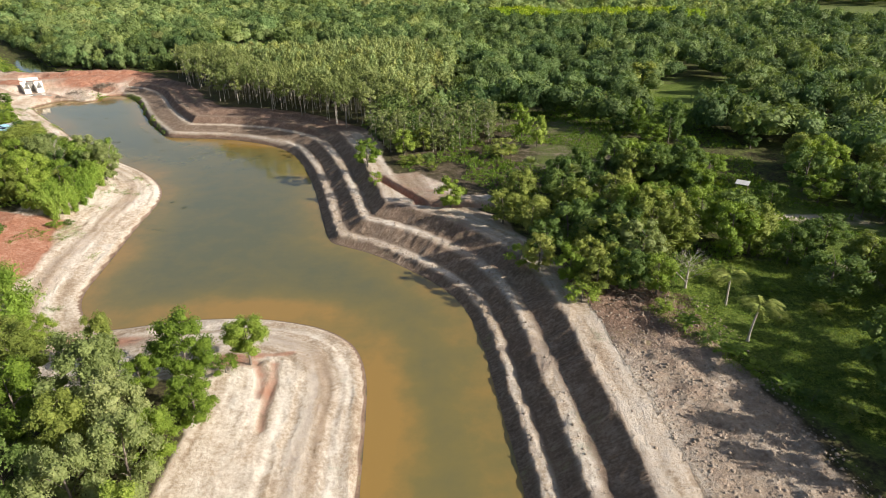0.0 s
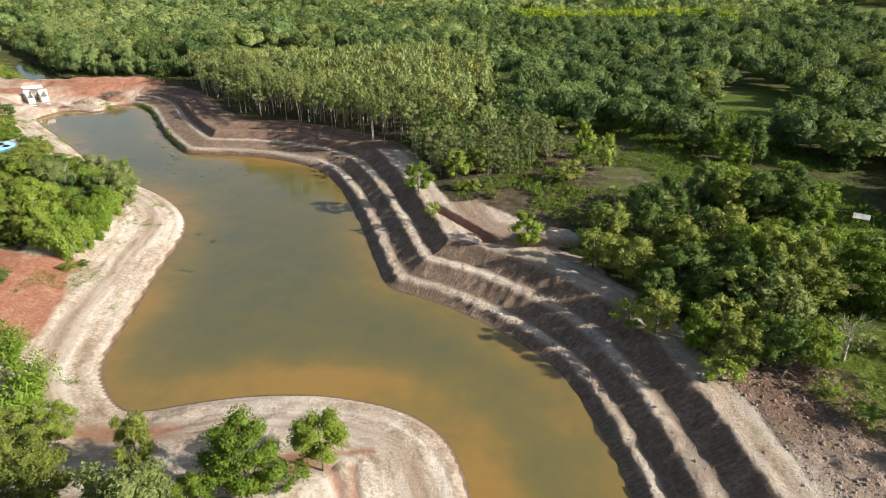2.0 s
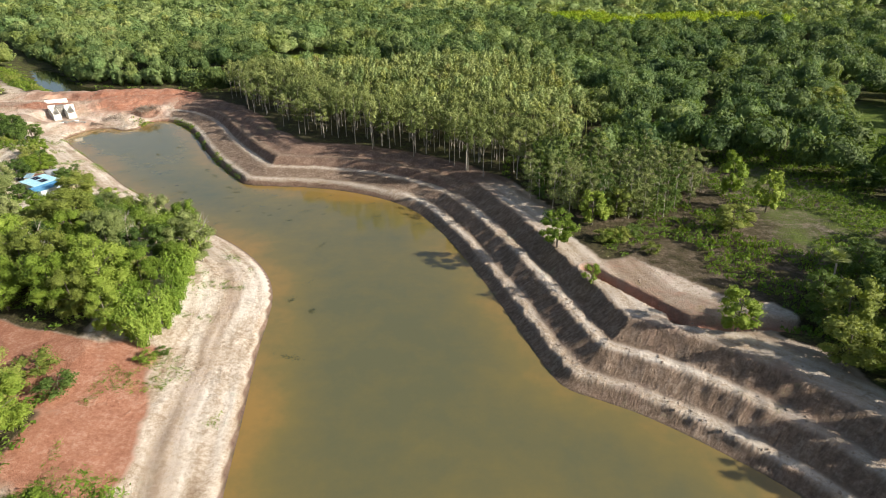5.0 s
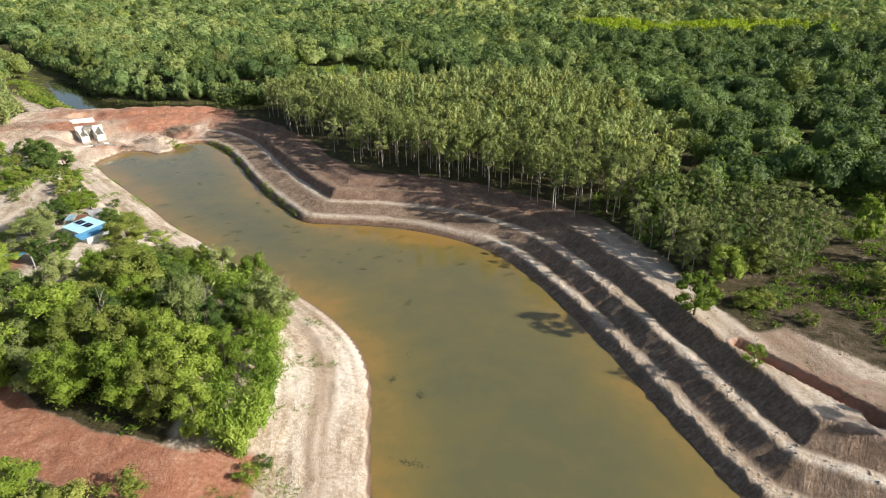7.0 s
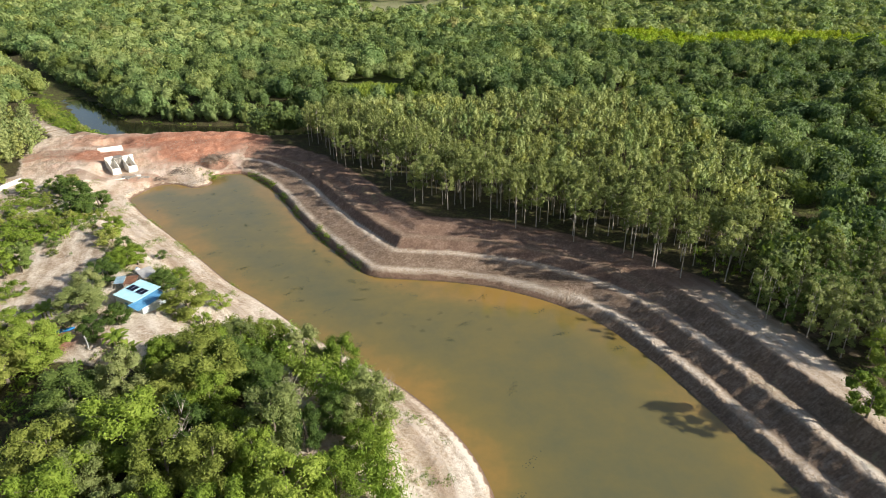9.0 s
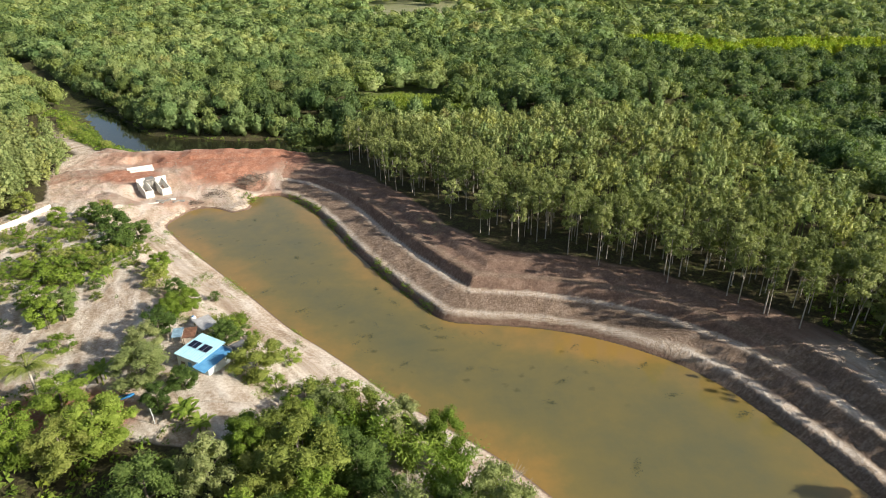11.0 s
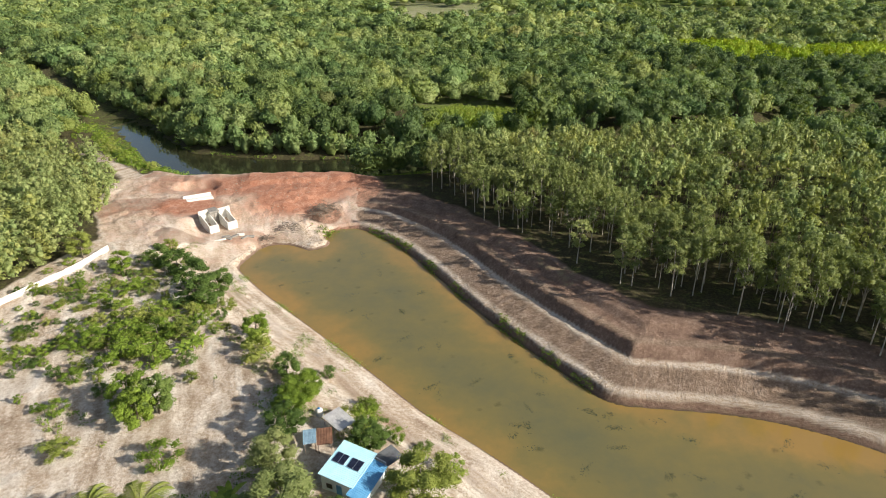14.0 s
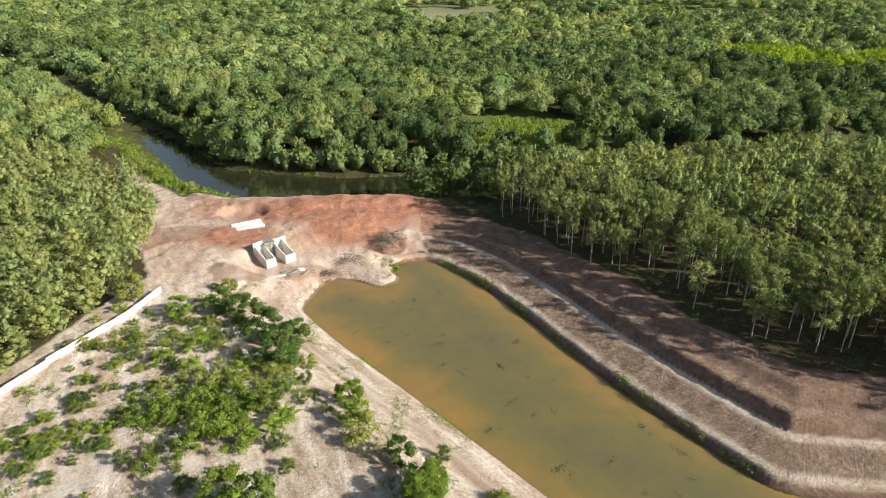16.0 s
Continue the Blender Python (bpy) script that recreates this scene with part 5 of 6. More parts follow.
leafy_stuff("eucalyptus_plantation", ex[rest_wood], ey[rest_wood], 8.5 + 6 * vnoise(ex[rest_wood], ey[rest_wood], 13, 89) + 4.5 * r.random(n), 1.7 + 1.2 * r.random(n), np.clip(1.3 * fbm(ex[rest_wood], ey[rest_wood], 22, 85) - 0.3 + 0.5 * r.random(n), 0, 1), EUCALYPTUS_TEMPLATES, STUFF_EUCALYPTUS, "rows of slender olive-green plantation eucalyptus trees")
wx, wy = rows_of_trees(WEST_WOOD, 3.8, 4.6, radians(70), r, 0.8)
seen = (wx > -345) & (wx > -202 - 0.75 * (wy - 162)) & (wy > 186)
wx, wy = wx[seen], wy[seen]
n = len(wx)
LEAFY_EUCALYPTUS = [canopy_template(80 + k, 10, 28, 0.125, 0.06 + 0.05 * k, 0.46, 0.5, 0.2, 0.16, True, 0.17, 0.72, 0.5, 0.9) for k in range(5)]
leafy_stuff("west_eucalyptus_plantation", wx, wy, 9 + 6 * r.random(n), 1.9 + 0.9 * r.random(n), 0.35 + 0.65 * r.random(n), LEAFY_EUCALYPTUS, STUFF_EUCALYPTUS, "olive-green eucalyptus plantation behind a white wall")


def woodland_mask(x, y):
    """Where trees may grow wild."""
    h, d, bank, s, river_d = lie_of_land(x, y)
    ok = (d > np.where(bank == 0, 30.5, 30)) & (river_d > 2.0)
    for poly in (LIME_WEST, LIME_EAST, EUCALYPTUS_WOOD, WEST_WOOD, MEADOW_AREA, FAR_MEADOW, PLOTS, CLEARED, DAM, SOUTH_BANK):
        ok &= ~inside(poly, x, y)
    ok &= ~inside([(-20, 164), (-9, 168), (8, 156), (14, 144), (6, 138), (-8, 142)], x, y)
    ok &= to_line(np.array(RED_ROAD, float), x, y)[0] > 7
    ok &= ~((bank == 0) & (d < 42) & (y < 106))
    for step in (12, 22):
        ok &= ~inside(FAR_MEADOW, x + step * 0.3, y + step)
    ok &= ~inside(FARM_CLEARING, x, y) & ~inside(FAR_FIELD, x, y) & ~inside(FAR_FIELD, x + 12, y + 25)
    ok &= ~((x > -300) & (x < -215) & (y > 345) & (y < 412) & (y < 420 + 0.5 * (x + 262)))
    return ok, d, bank, river_d


# woods beside the haul road and round the meadow, tree by tree
bx, by = jittered(8, 96, 140, 236, 7.0, r)
ok, d, bank, _ = woodland_mask(bx, by)
open_ground = inside(OPEN_ORCHARD, bx, by)
keep = ok & (~open_ground | ((r.random(len(bx)) < 0.22) & (bx > 22))) & (vnoise(bx, by, 22, 91) < 0.80)
bx, by = bx[keep], by[keep]
order = np.argsort(np.hypot(bx - 10, by - 100))
for i in order[:95]:
    u = vnoise(bx[i], by[i], 16, 97) * 0.7 + 0.3 * r.random()
    kind = "dark" if u < 0.46 else "bright" if u < 0.6 else "pale" if u < 0.8 else "olive"
    plant(kind + "_light", float(bx[i]), float(by[i]), 6.5 + 5.5 * r.random(), 3.0 + 2.0 * r.random(), "wild trees by the haul road")
mx, my = bx[order[95:]], by[order[95:]]
qx, qy = jittered(6, 190, 196, 330, 9.5, r)
ok = woodland_mask(qx, qy)[0] & ((qy > 228) | (qx > 138))
qx, qy = qx[ok], qy[ok]
n = len(qx)
BROAD = [dome_template(90 + k, 4, 16 + 2 * k, 620, 0.075, 0.08, 0.42 + 0.05 * k, 0.42, 0.32) for k in range(7)]
leafy_stuff("orchard_woodland", qx, qy, 8.0 + 8.5 * r.random(n), 4.2 + 3.0 * r.random(n), np.clip(0.8 * fbm(qx, qy, 20, 99) - 0.32 + 0.5 * r.random(n) ** 1.5, 0, 1), BROAD, STUFF_LEAF, "tall dark green woodland behind the orchard")
# young slender trees between the plantation and the orchard
yx, yy = rows_of_trees([(-20, 185), (-28, 206), (-12, 226), (8, 228), (21, 206), (8, 187)], 3.6, 3.8, 0.4, r, 0.9)
for x, y in zip(yx, yy):
    plant("young", float(x), float(y), 7.5 + 5.0 * r.random(), 1.8 + 0.8 * r.random(), "young trees beside the plantation")
for _ in range(150):
    x, y = -30 + 62 * pick.random(), 98 + 82 * pick.random()
    _, d, bank, _, _ = lie_of_land(np.array([x]), np.array([y]))
    if bank[0] == 0 and 27 < d[0] < 38 and y + 0.35 * max(0, x - 24) > 106 and not (-21 < x < 15 and 137 < y < 168):
        plant("bush", x, y, 2.0 + 2.8 * pick.random(), 1.3 + 0.9 * pick.random(), "shrubs beside the haul road")
# more trees fill the west grove up
for _ in range(400):
    x, y = -152 + 58 * pick.random(), 146 + 52 * pick.random()
    if not inside([(-97, 148), (-101, 166), (-106, 188), (-124, 196), (-150, 182), (-152, 158), (-128, 149), (-112, 146)], np.array([x]), np.array([y]))[0]:
        continue
    if any(math.hypot(x - a, y - b) < 6.5 for a, b in ((-150, 163), (-153, 175), (-147, 158), (-141, 192), (-146, 185), (-134, 194))):
        continue
    if any(math.hypot(x - a, y - b) < 4.9 for rows in (GROVE_TREES, GROVE_EDGE) for _, a, b, _, _ in rows):
        continue
    kind = pick.choice(("bright", "pale", "bright", "olive"))
    GROVE_EDGE.append((kind, x, y, 7, 3.4))
    plant(kind, x, y, 6.5 + 4 * pick.random(), 3.2 + 1.0 * pick.random(), "trees of the west grove")
# shrubs along the pond side of the yard, and among those of the field
for _ in range(60):
    x, y = -166 + 48 * pick.random(), 196 + 44 * pick.random()
    _, d, bank, _, _ = lie_of_land(np.array([x]), np.array([y]))
    if bank[0] == 2 and 9 < d[0] < 17:
        plant("bush", x, y, 1.6 + 2.0 * pick.random(), 1.1 + 0.8 * pick.random(), "shrubs along the yard")
for _ in range(40):
    x, y = pick.gauss(-200, 8), pick.gauss(248, 8)
    plant("bush", x, y, 1.1 + 1.7 * pick.random(), 0.9 + 0.7 * pick.random(), "shrubs in the sandy field")
# many low plants in clusters over the field
for _ in range(170):
    cx, cy = pick.choice(((-214, 262), (-222, 248), (-206, 240), (-228, 268), (-212, 278), (-196, 252), (-226, 236)))
    x, y = pick.gauss(cx, 6), pick.gauss(cy, 6)
    if inside(CLEARED, np.array([x]), np.array([y]))[0]:
        plant("bush", x, y, 0.8 + 1.1 * pick.random(), 0.6 + 0.7 * pick.random(), "shrubs in the sandy field")
for _ in range(60):
    t = pick.random()
    x, y = -250 - 44 * t + pick.gauss(0, 3.5), 364 + 46 * t + pick.gauss(0, 3.5)
    if not inside(RIVER, np.array([x]), np.array([y]))[0] and to_line(np.array(RIVER_TRACK, float), np.array([x]), np.array([y]))[0][0] > 4.5:
        plant("bush", x, y, 1.4 + 2.2 * pick.random(), 1.2 + 1.0 * pick.random(), "shrubs by the river")
# groves on the west side, out of the way of the track
gx, gy = jittered(-215, 60, -95, 200, 7.5, r)
ok, d, bank, _ = woodland_mask(gx, gy)
taken = np.array([(x, y) for rows in (GROVE_TREES, GROVE_EDGE, SOUTH_GROVE, YARD_TREES, PENINSULA_TREES) for _, x, y, _, _ in rows], float)
clear = np.min(np.hypot(gx[:, None] - taken[:, 0], gy[:, None] - taken[:, 1]), 1) > 5.5
keep = ok & clear & ((gy < 150) | (gx < -150)) & (gy < 176)
for x, y in zip(gx[keep][:40], gy[keep][:40]):
    plant(pick.choice(("bright_light", "pale_light", "dark_light")), float(x), float(y), 7 + 4 * pick.random(), 3.6 + 1.6 * pick.random(), "trees of the west grove")

MIDDLE = [dome_template(30 + k, 3, 11 + k, 400, 0.088, 0.05, 0.36 + 0.05 * (k % 5), 0.42, 0.33 + 0.02 * (k % 3)) for k in range(9)]
FAR = [dome_template(50 + k, 2, 8 + k, 160, 0.135, 0.05, 0.36 + 0.05 * (k % 5), 0.36, 0.42) for k in range(7)]
FEATHER = [feather_template(170 + k) for k in range(4)]


def wild(x, y, lo, hi, r, lift=0.0):
    n = len(x)
    tone = np.clip(0.48 + 1.3 * (fbm(x, y, 60, 101, 2) - 0.52) + 0.85 * (r.random(n) - 0.5) + lift - 0.38 * smooth(-10, 80, x) * (1 - smooth(480, 640, y)), 0, 1)
    giant = np.where(r.random(n) < 0.10, 1.4, 1.0)
    size = (0.55 + 0.75 * r.random(n)) * giant
    return (lo + (hi - lo) * (0.4 * fbm(x, y, 40, 107) + 0.6 * r.random(n))) * (0.5 + 0.5 * size) * 1.2, 5.3 * size * (0.85 + 0.4 * fbm(x, y, 30, 103)), tone


fx, fy = jittered(-460, 150, 330, 560, 7.8, r)
ok, d, bank, rd = woodland_mask(fx, fy)
ok &= ~((fx > 5) & (fx < 196) & (fy < 332)) & ~((fx > -216) & (fx < -60) & (fy < 200)) & ~inside(OPEN_ORCHARD, fx, fy)
ok &= (fx > -202 - 0.75 * (fy - 162)) & (fx < 0.75 * fy + 30) & ((rd > 7.5) | (fy < 372))
# a close row of bushy trees hangs over the far bank of the river
north = rounded([(-430, 614), (-341, 511), (-295, 466), (-267, 428), (-252, 410), (-225, 401), (-202, 396), (-175, 398), (-141, 393), (-113, 390)], 1)
run = np.concatenate([[0], np.cumsum(np.hypot(*np.diff(north, axis=0).T))])
at = np.arange(0, run[-1], 3.2)
nx_, ny_ = np.interp(at, run, north[:, 0]) + r.normal(size=len(at)) * 1.2, np.interp(at, run, north[:, 1]) + 0.6 + np.abs(r.normal(size=len(at))) * 3.0
fx, fy = np.concatenate([fx[ok], mx]), np.concatenate([fy[ok], my])
h, rad, tone = wild(fx, fy, 6.5, 14, r)
n = len(nx_)
leafy_stuff("river_bamboo", nx_, ny_, 7.5 + 5.0 * r.random(n), 4.2 + 2.6 * r.random(n), 0.25 + 0.5 * r.random(n), FEATHER, STUFF_LEAF, "feathery green bamboo hanging over the river bank")
leafy_stuff("near_woodland", fx, fy, h, rad, tone, MIDDLE, STUFF_LEAF, "dense mixed green woodland")
lx, ly = [], []
for y0, y1, step in ((560, 680, 9.5), (680, 860, 12.0), (860, 1100, 15.5), (1100, 1500, 19.0)):
    a, b = jittered(-190 - 0.75 * (y1 - 162), y0, 0.75 * min(y1, 1240) + 20, y1, step, r)
    seen = a > -200 - 0.75 * (b - 162)
    lx.append(a[seen])
    ly.append(b[seen])
lx, ly = np.concatenate(lx), np.concatenate(ly)
far_ok = woodland_mask(lx, ly)[0] & ~(vnoise(lx, ly, 90, 111) * (ly > 900) > 0.66)
n = int(far_ok.sum())
h, rad, tone = wild(lx[far_ok], ly[far_ok], 7, 15, r, 0.02)
fx, fy, rad = lx[far_ok], ly[far_ok], rad * np.interp(ly[far_ok], [560, 1400], [1.15, 1.9])
FARTHEST = [dome_template(150 + k, 2, 7 + k, 70, 0.19, 0.05, 0.4 + 0.05 * k, 0.34, 0.5) for k in range(5)]
for name, part_of, templates in (("far_woodland", fy < 840, FAR), ("farthest_woodland", fy >= 840, FARTHEST)):
    leafy_stuff(name, fx[part_of], fy[part_of], h[part_of], rad[part_of], tone[part_of], templates, STUFF_LEAF, "distant green woodland to the horizon")
gx, gy = jittered(30, 500, 230, 660, 6.0, r)
lime = inside(LIME_WEST, gx, gy) | inside(LIME_EAST, gx, gy)
gx, gy, n = gx[lime], gy[lime], int(lime.sum())
leafy_stuff("lime_green_grove", gx, gy, 9 + 5 * vnoise(gx, gy, 25, 121) + 1.5 * r.random(n), 3.6 + 1.6 * r.random(n), np.clip(0.2 + 0.8 * vnoise(gx, gy, 14, 123), 0, 1), FAR, STUFF_LIME, "distant grove of lime green crowns")


# ---------------------------------------------------------------- low growth, clods and drowned weed
def tuft(seed, quads=14, spread=0.65, size=0.34, aspect=0.55):
    r = np.random.default_rng(seed)
    p = r.normal(size=(quads, 3)) * np.array([0.42, 0.42, 0.0]) * spread * 1.6 + np.stack([np.zeros(quads), np.zeros(quads), 0.25 + 0.6 * r.random(quads)], 1)
    n = r.normal(size=(quads, 3)) * 0.8 + np.array([0, 0, 0.35])
    return sprays(p, n, size * (0.6 + 0.7 * r.random(quads)), r, aspect)


TUFTS = [tuft(200 + k) for k in range(6)]
BLADES = [tuft(230 + k, 16, 0.75, 0.42, 0.2) for k in range(6)]


def weeds(name, x, y, height, radius, label, material=None, tone=None, blades=None):
    r = np.random.default_rng(len(x) + 5)
    ob = leafy_stuff(name, x, y, height, radius, r.random(len(x)) if tone is None else tone, blades or TUFTS, material or STUFF_WEEDS, label)
    return tagged(ob, category="weeds")


r = np.random.default_rng(33)
# thick green fringe at the foot of the far bank, thinner ones elsewhere
sx, sy = jittered(-172, 232, -100, 320, 0.62, r)
_, d, bank, s, _ = lie_of_land(sx, sy)
keep = (bank == 0) & (d > -0.6) & (d < 0.7 + 1.5 * vnoise(sx, sy, 6, 131)) & (vnoise(sx, sy, 5, 133) > 0.40) & (r.random(len(sx)) < 0.7)
n = int(keep.sum())
weeds("fringe_weeds", sx[keep], sy[keep], 0.3 + 0.7 * r.random(n) * vnoise(sx[keep], sy[keep], 8, 135), 0.35 + 0.5 * r.random(n), "green waterside weeds at the foot of the bank", None, 0.15 + 0.65 * r.random(n))
sx, sy = jittered(-212, 90, -60, 306, 0.9, r)
_, d, bank, s, _ = lie_of_land(sx, sy)
edge = (bank == 2) & (sy > 196) & (d > -0.5) & (d < 2.4) & (vnoise(sx, sy, 8, 141) > 0.56)
patch = (bank == 2) & (d > 3) & (d < 22) & (vnoise(sx, sy, 4.5, 143) > np.where(d > 12, 0.66, 0.76)) & (r.random(len(sx)) < 0.75)
keep = edge | patch
n = int(keep.sum())
weeds("bank_weeds", sx[keep], sy[keep], 0.2 + 0.3 * r.random(n), 0.45 + 0.4 * r.random(n), "patches of green weeds on the sandy bank", None, None, BLADES)
# meadow grass
sx, sy = jittered(28, 40, 84, 116, 0.6, r)
keep = inside(MEADOW_AREA, sx, sy)
n = int(keep.sum())
weeds("meadow_grass", sx[keep], sy[keep], 0.22 + 0.5 * r.random(n) * vnoise(sx[keep], sy[keep], 6, 147), 0.3 + 0.25 * r.random(n), "lush green meadow grass", None, np.clip(0.45 + 1.1 * fbm(sx[keep], sy[keep], 8, 149), 0, 1), BLADES)
# undergrowth beside the road and in the open orchard
sx, sy = jittered(-30, 76, 92, 250, 1.25, r)
_, d, bank, s, _ = lie_of_land(sx, sy)
pit = inside([(-20, 164), (-9, 168), (8, 156), (14, 144), (6, 138), (-8, 142)], sx, sy)
wood = inside(EUCALYPTUS_WOOD, sx, sy)
keep = (bank == 0) & (d > 25 + 4 * vnoise(sx, sy, 8, 151)) & ~pit & ~((sy < 104 - 0.35 * np.maximum(0, sx - 24)) & (d < 40)) & ~inside(MEADOW_AREA, sx, sy) & (vnoise(sx, sy, 9, 153) > np.where(inside(OPEN_ORCHARD, sx, sy), 0.56, 0.36)) & (r.random(len(sx)) < np.where(wood, 0.25, 0.9))
n = int(keep.sum())
weeds("undergrowth", sx[keep], sy[keep], 0.6 + 1.6 * r.random(n) * vnoise(sx[keep], sy[keep], 12, 155), 0.5 + 0.5 * r.random(n), "green undergrowth and low bushes", None, np.clip(0.62 * fbm(sx[keep], sy[keep], 10, 157), 0, 1))
# small plants of the sandy field
sx, sy = jittered(-245, 186, -150, 292, 1.5, r)
_, d, bank, s, _ = lie_of_land(sx, sy)
keep = inside(CLEARED, sx, sy) & (d > 8) & (vnoise(sx, sy, 6, 161) + 0.15 * r.random(len(sx)) > 0.80)
n = int(keep.sum())
weeds("field_weeds", sx[keep], sy[keep], 0.3 + 0.6 * r.random(n), 0.4 + 0.5 * r.random(n), "scattered small green plants on sandy soil")
# under the west grove
sx, sy = jittered(-215, 60, -88, 200, 1.8, r)
_, d, bank, s, _ = lie_of_land(sx, sy)
keep = ~inside(CLEARED, sx, sy) & (d > 18) & (to_line(np.array(RED_ROAD, float), sx, sy)[0] > 6) & (r.random(len(sx)) < 0.6)
n = int(keep.sum())
weeds("grove_undergrowth", sx[keep], sy[keep], 0.4 + 1.2 * r.random(n), 0.9 + 0.8 * r.random(n), "low green growth under the grove")
# both sides of the river
sx, sy = jittered(-360, 350, -60, 500, 1.5, r)
_, d, bank, s, rd = lie_of_land(sx, sy)
south = sy < np.interp(sx, [-430, -320, -265, -200, -100, -60], [600, 468, 400, 382, 382, 390])
keep = (rd > 0.2) & ((rd < np.where(south, 7, 0.9)) | inside(SOUTH_BANK, sx, sy)) & (to_line(np.array(RIVER_TRACK, float), sx, sy)[0] > 3) & ~(inside(DAM, sx, sy) & (rd > 2.0)) & (r.random(len(sx)) < 0.75)
n = int(keep.sum())
weeds("river_bank_growth", sx[keep], sy[keep], 0.4 + 1.1 * r.random(n), 0.7 + 0.7 * r.random(n), "dense green growth hanging over the river bank")
# rows of young plants in the far plot
u, v = np.meshgrid(np.arange(-34, 36, 1.6), np.arange(-22, 22, 3.0), indexing="ij")
px, py = -118 + u.ravel() * 0.83 + v.ravel() * 0.55, 430 - u.ravel() * 0.30 + v.ravel() * 0.83
keep = inside(PLOTS, px, py)
n = int(keep.sum())
weeds("crop_rows", px[keep] + r.normal(size=n) * 0.2, py[keep] + r.normal(size=n) * 0.2, 2.2 + 0.9 * r.random(n), 0.9 + 0.3 * r.random(n), "rows of pale young crop plants", None, 0.85 + 0.15 * r.random(n))


def clod(seed):
    r = np.random.default_rng(seed)
    c = np.array([(x, y, z) for z in (-1, 1) for y in (-1, 1) for x in (-1, 1)], float) * np.array([0.5, 0.5, 0.26])
    c += r.normal(size=c.shape) * 0.16
    c[4:, :2] *= 0.6
    return c + np.array([0, 0, 0.1]), np.array([(0, 1, 3, 2)[::-1], (4, 5, 7, 6), (0, 1, 5, 4), (1, 3, 7, 5), (3, 2, 6, 7), (2, 0, 4, 6)])


CLODS = [clod(300 + k) for k in range(7)]
sx, sy = jittered(-30, 46, 62, 175, 0.6, r)
_, d, bank, s, _ = lie_of_land(sx, sy)
heap = (bank == 0) & (d > 23) & (d < 40) & (sy < 104 - 0.35 * np.maximum(0, sx - 24)) & (r.random(len(sx)) < 0.6)
verge = (bank == 0) & (d > 18.5) & (d < 26) & (r.random(len(sx)) < 0.06)
bench = (bank == 0) & (((d > 2.9) & (d < 5.2)) | ((d > 9.4) & (d < 12.2))) & (r.random(len(sx)) < 0.30)
pitclods = inside([(-20, 164), (-9, 168), (8, 156), (14, 144), (6, 138), (-8, 142)], sx, sy) & (r.random(len(sx)) < 0.12)
keep = heap | verge | bench | pitclods
n = int(keep.sum())
size = 0.10 + 0.34 * r.random(n) ** 4 + 0.07 * heap[keep]
rubble = leafy_stuff("soil_clods", sx[keep], sy[keep], size, size, r.random(n), CLODS, M_CLOD, "loose dry soil clods thrown up by digging")
tagged(rubble, category="soil")
sx, sy = jittered(-215, 300, -165, 350, 1.1, r)
keep = inside(DAM, sx, sy) & (vnoise(sx, sy, 6, 171) > 0.5) & (r.random(len(sx)) < 0.4) & (np.hypot(sx + 208, sy - 312) > 9)
n = int(keep.sum())
size = 0.15 + 0.4 * r.random(n) ** 3
tagged(leafy_stuff("dam_clods", sx[keep], sy[keep], size, size, r.random(n), CLODS, M_CLOD, "lumps of dug earth on the dam"), category="soil")

# weeds at the water's edge below the root heap
wx, wy = -174.5 + 2.6 * r.normal(size=70), 314.5 + 1.6 * r.normal(size=70)
weeds("spit_weeds", wx, wy, 0.5 + 0.5 * r.random(70), 0.5 + 0.5 * r.random(70), "fresh green weeds at the edge of the pond")

# drowned weed that just reaches the surface of the pond
wx, wy = jittered(-200, 120, -30, 312, 6.0, r, 0.5)
_, d, bank, s, _ = lie_of_land(wx, wy)
keep = (d < -3) & (r.random(len(wx)) < np.where(wy > 205, 0.30, 0.06))
verts, quads, k = [], [], 0
for x, y in zip(wx[keep], wy[keep]):
    m = int(22 + 50 * r.random())
    long_way, a = 0.5 + 0.7 * r.random(), r.random() * 3.14
    p = r.normal(size=(m, 3)) * np.array([long_way, 0.35, 0.0])
    p = np.stack([x + p[:, 0] * math.cos(a) - p[:, 1] * math.sin(a), y + p[:, 0] * math.sin(a) + p[:, 1] * math.cos(a), np.full(m, 0.012)], 1)
    v, q = sprays(p, np.tile([0, 0, 1.0], (m, 1)) + 0.15 * r.normal(size=(m, 3)), 0.10 + 0.14 * r.random(m), r, 0.5)
    verts.append(v)
    quads.append(q + k)
    k += len(v)
weed = new("drowned_weed", mesh_of("drowned_weed", np.vstack(verts), np.vstack(quads), M_POND_WEED))
tagged(weed, "dark drowned weed patches in shallow pond water", "water weed", kind="stuff")


# ---------------------------------------------------------------- culvert on the dam
def slab_part(name, x0, y0, z0, x1, y1, z1, material, parent, label="", bevel=0.03, slope=None):
    """A bevelled block; slope lowers its top towards +y by that much."""
    bm = box(bmesh.new(), x0, y0, z0, x1, y1, z1)
    if slope:
        for v in bm.verts:
            if v.co.z > (z0 + z1) / 2 and v.co.y > (y0 + y1) / 2:
                v.co.z -= slope
    bmesh.ops.bevel(bm, geom=list(bm.edges), offset=bevel, segments=1, affect="EDGES")
    return part(name, bm, material, parent, label)


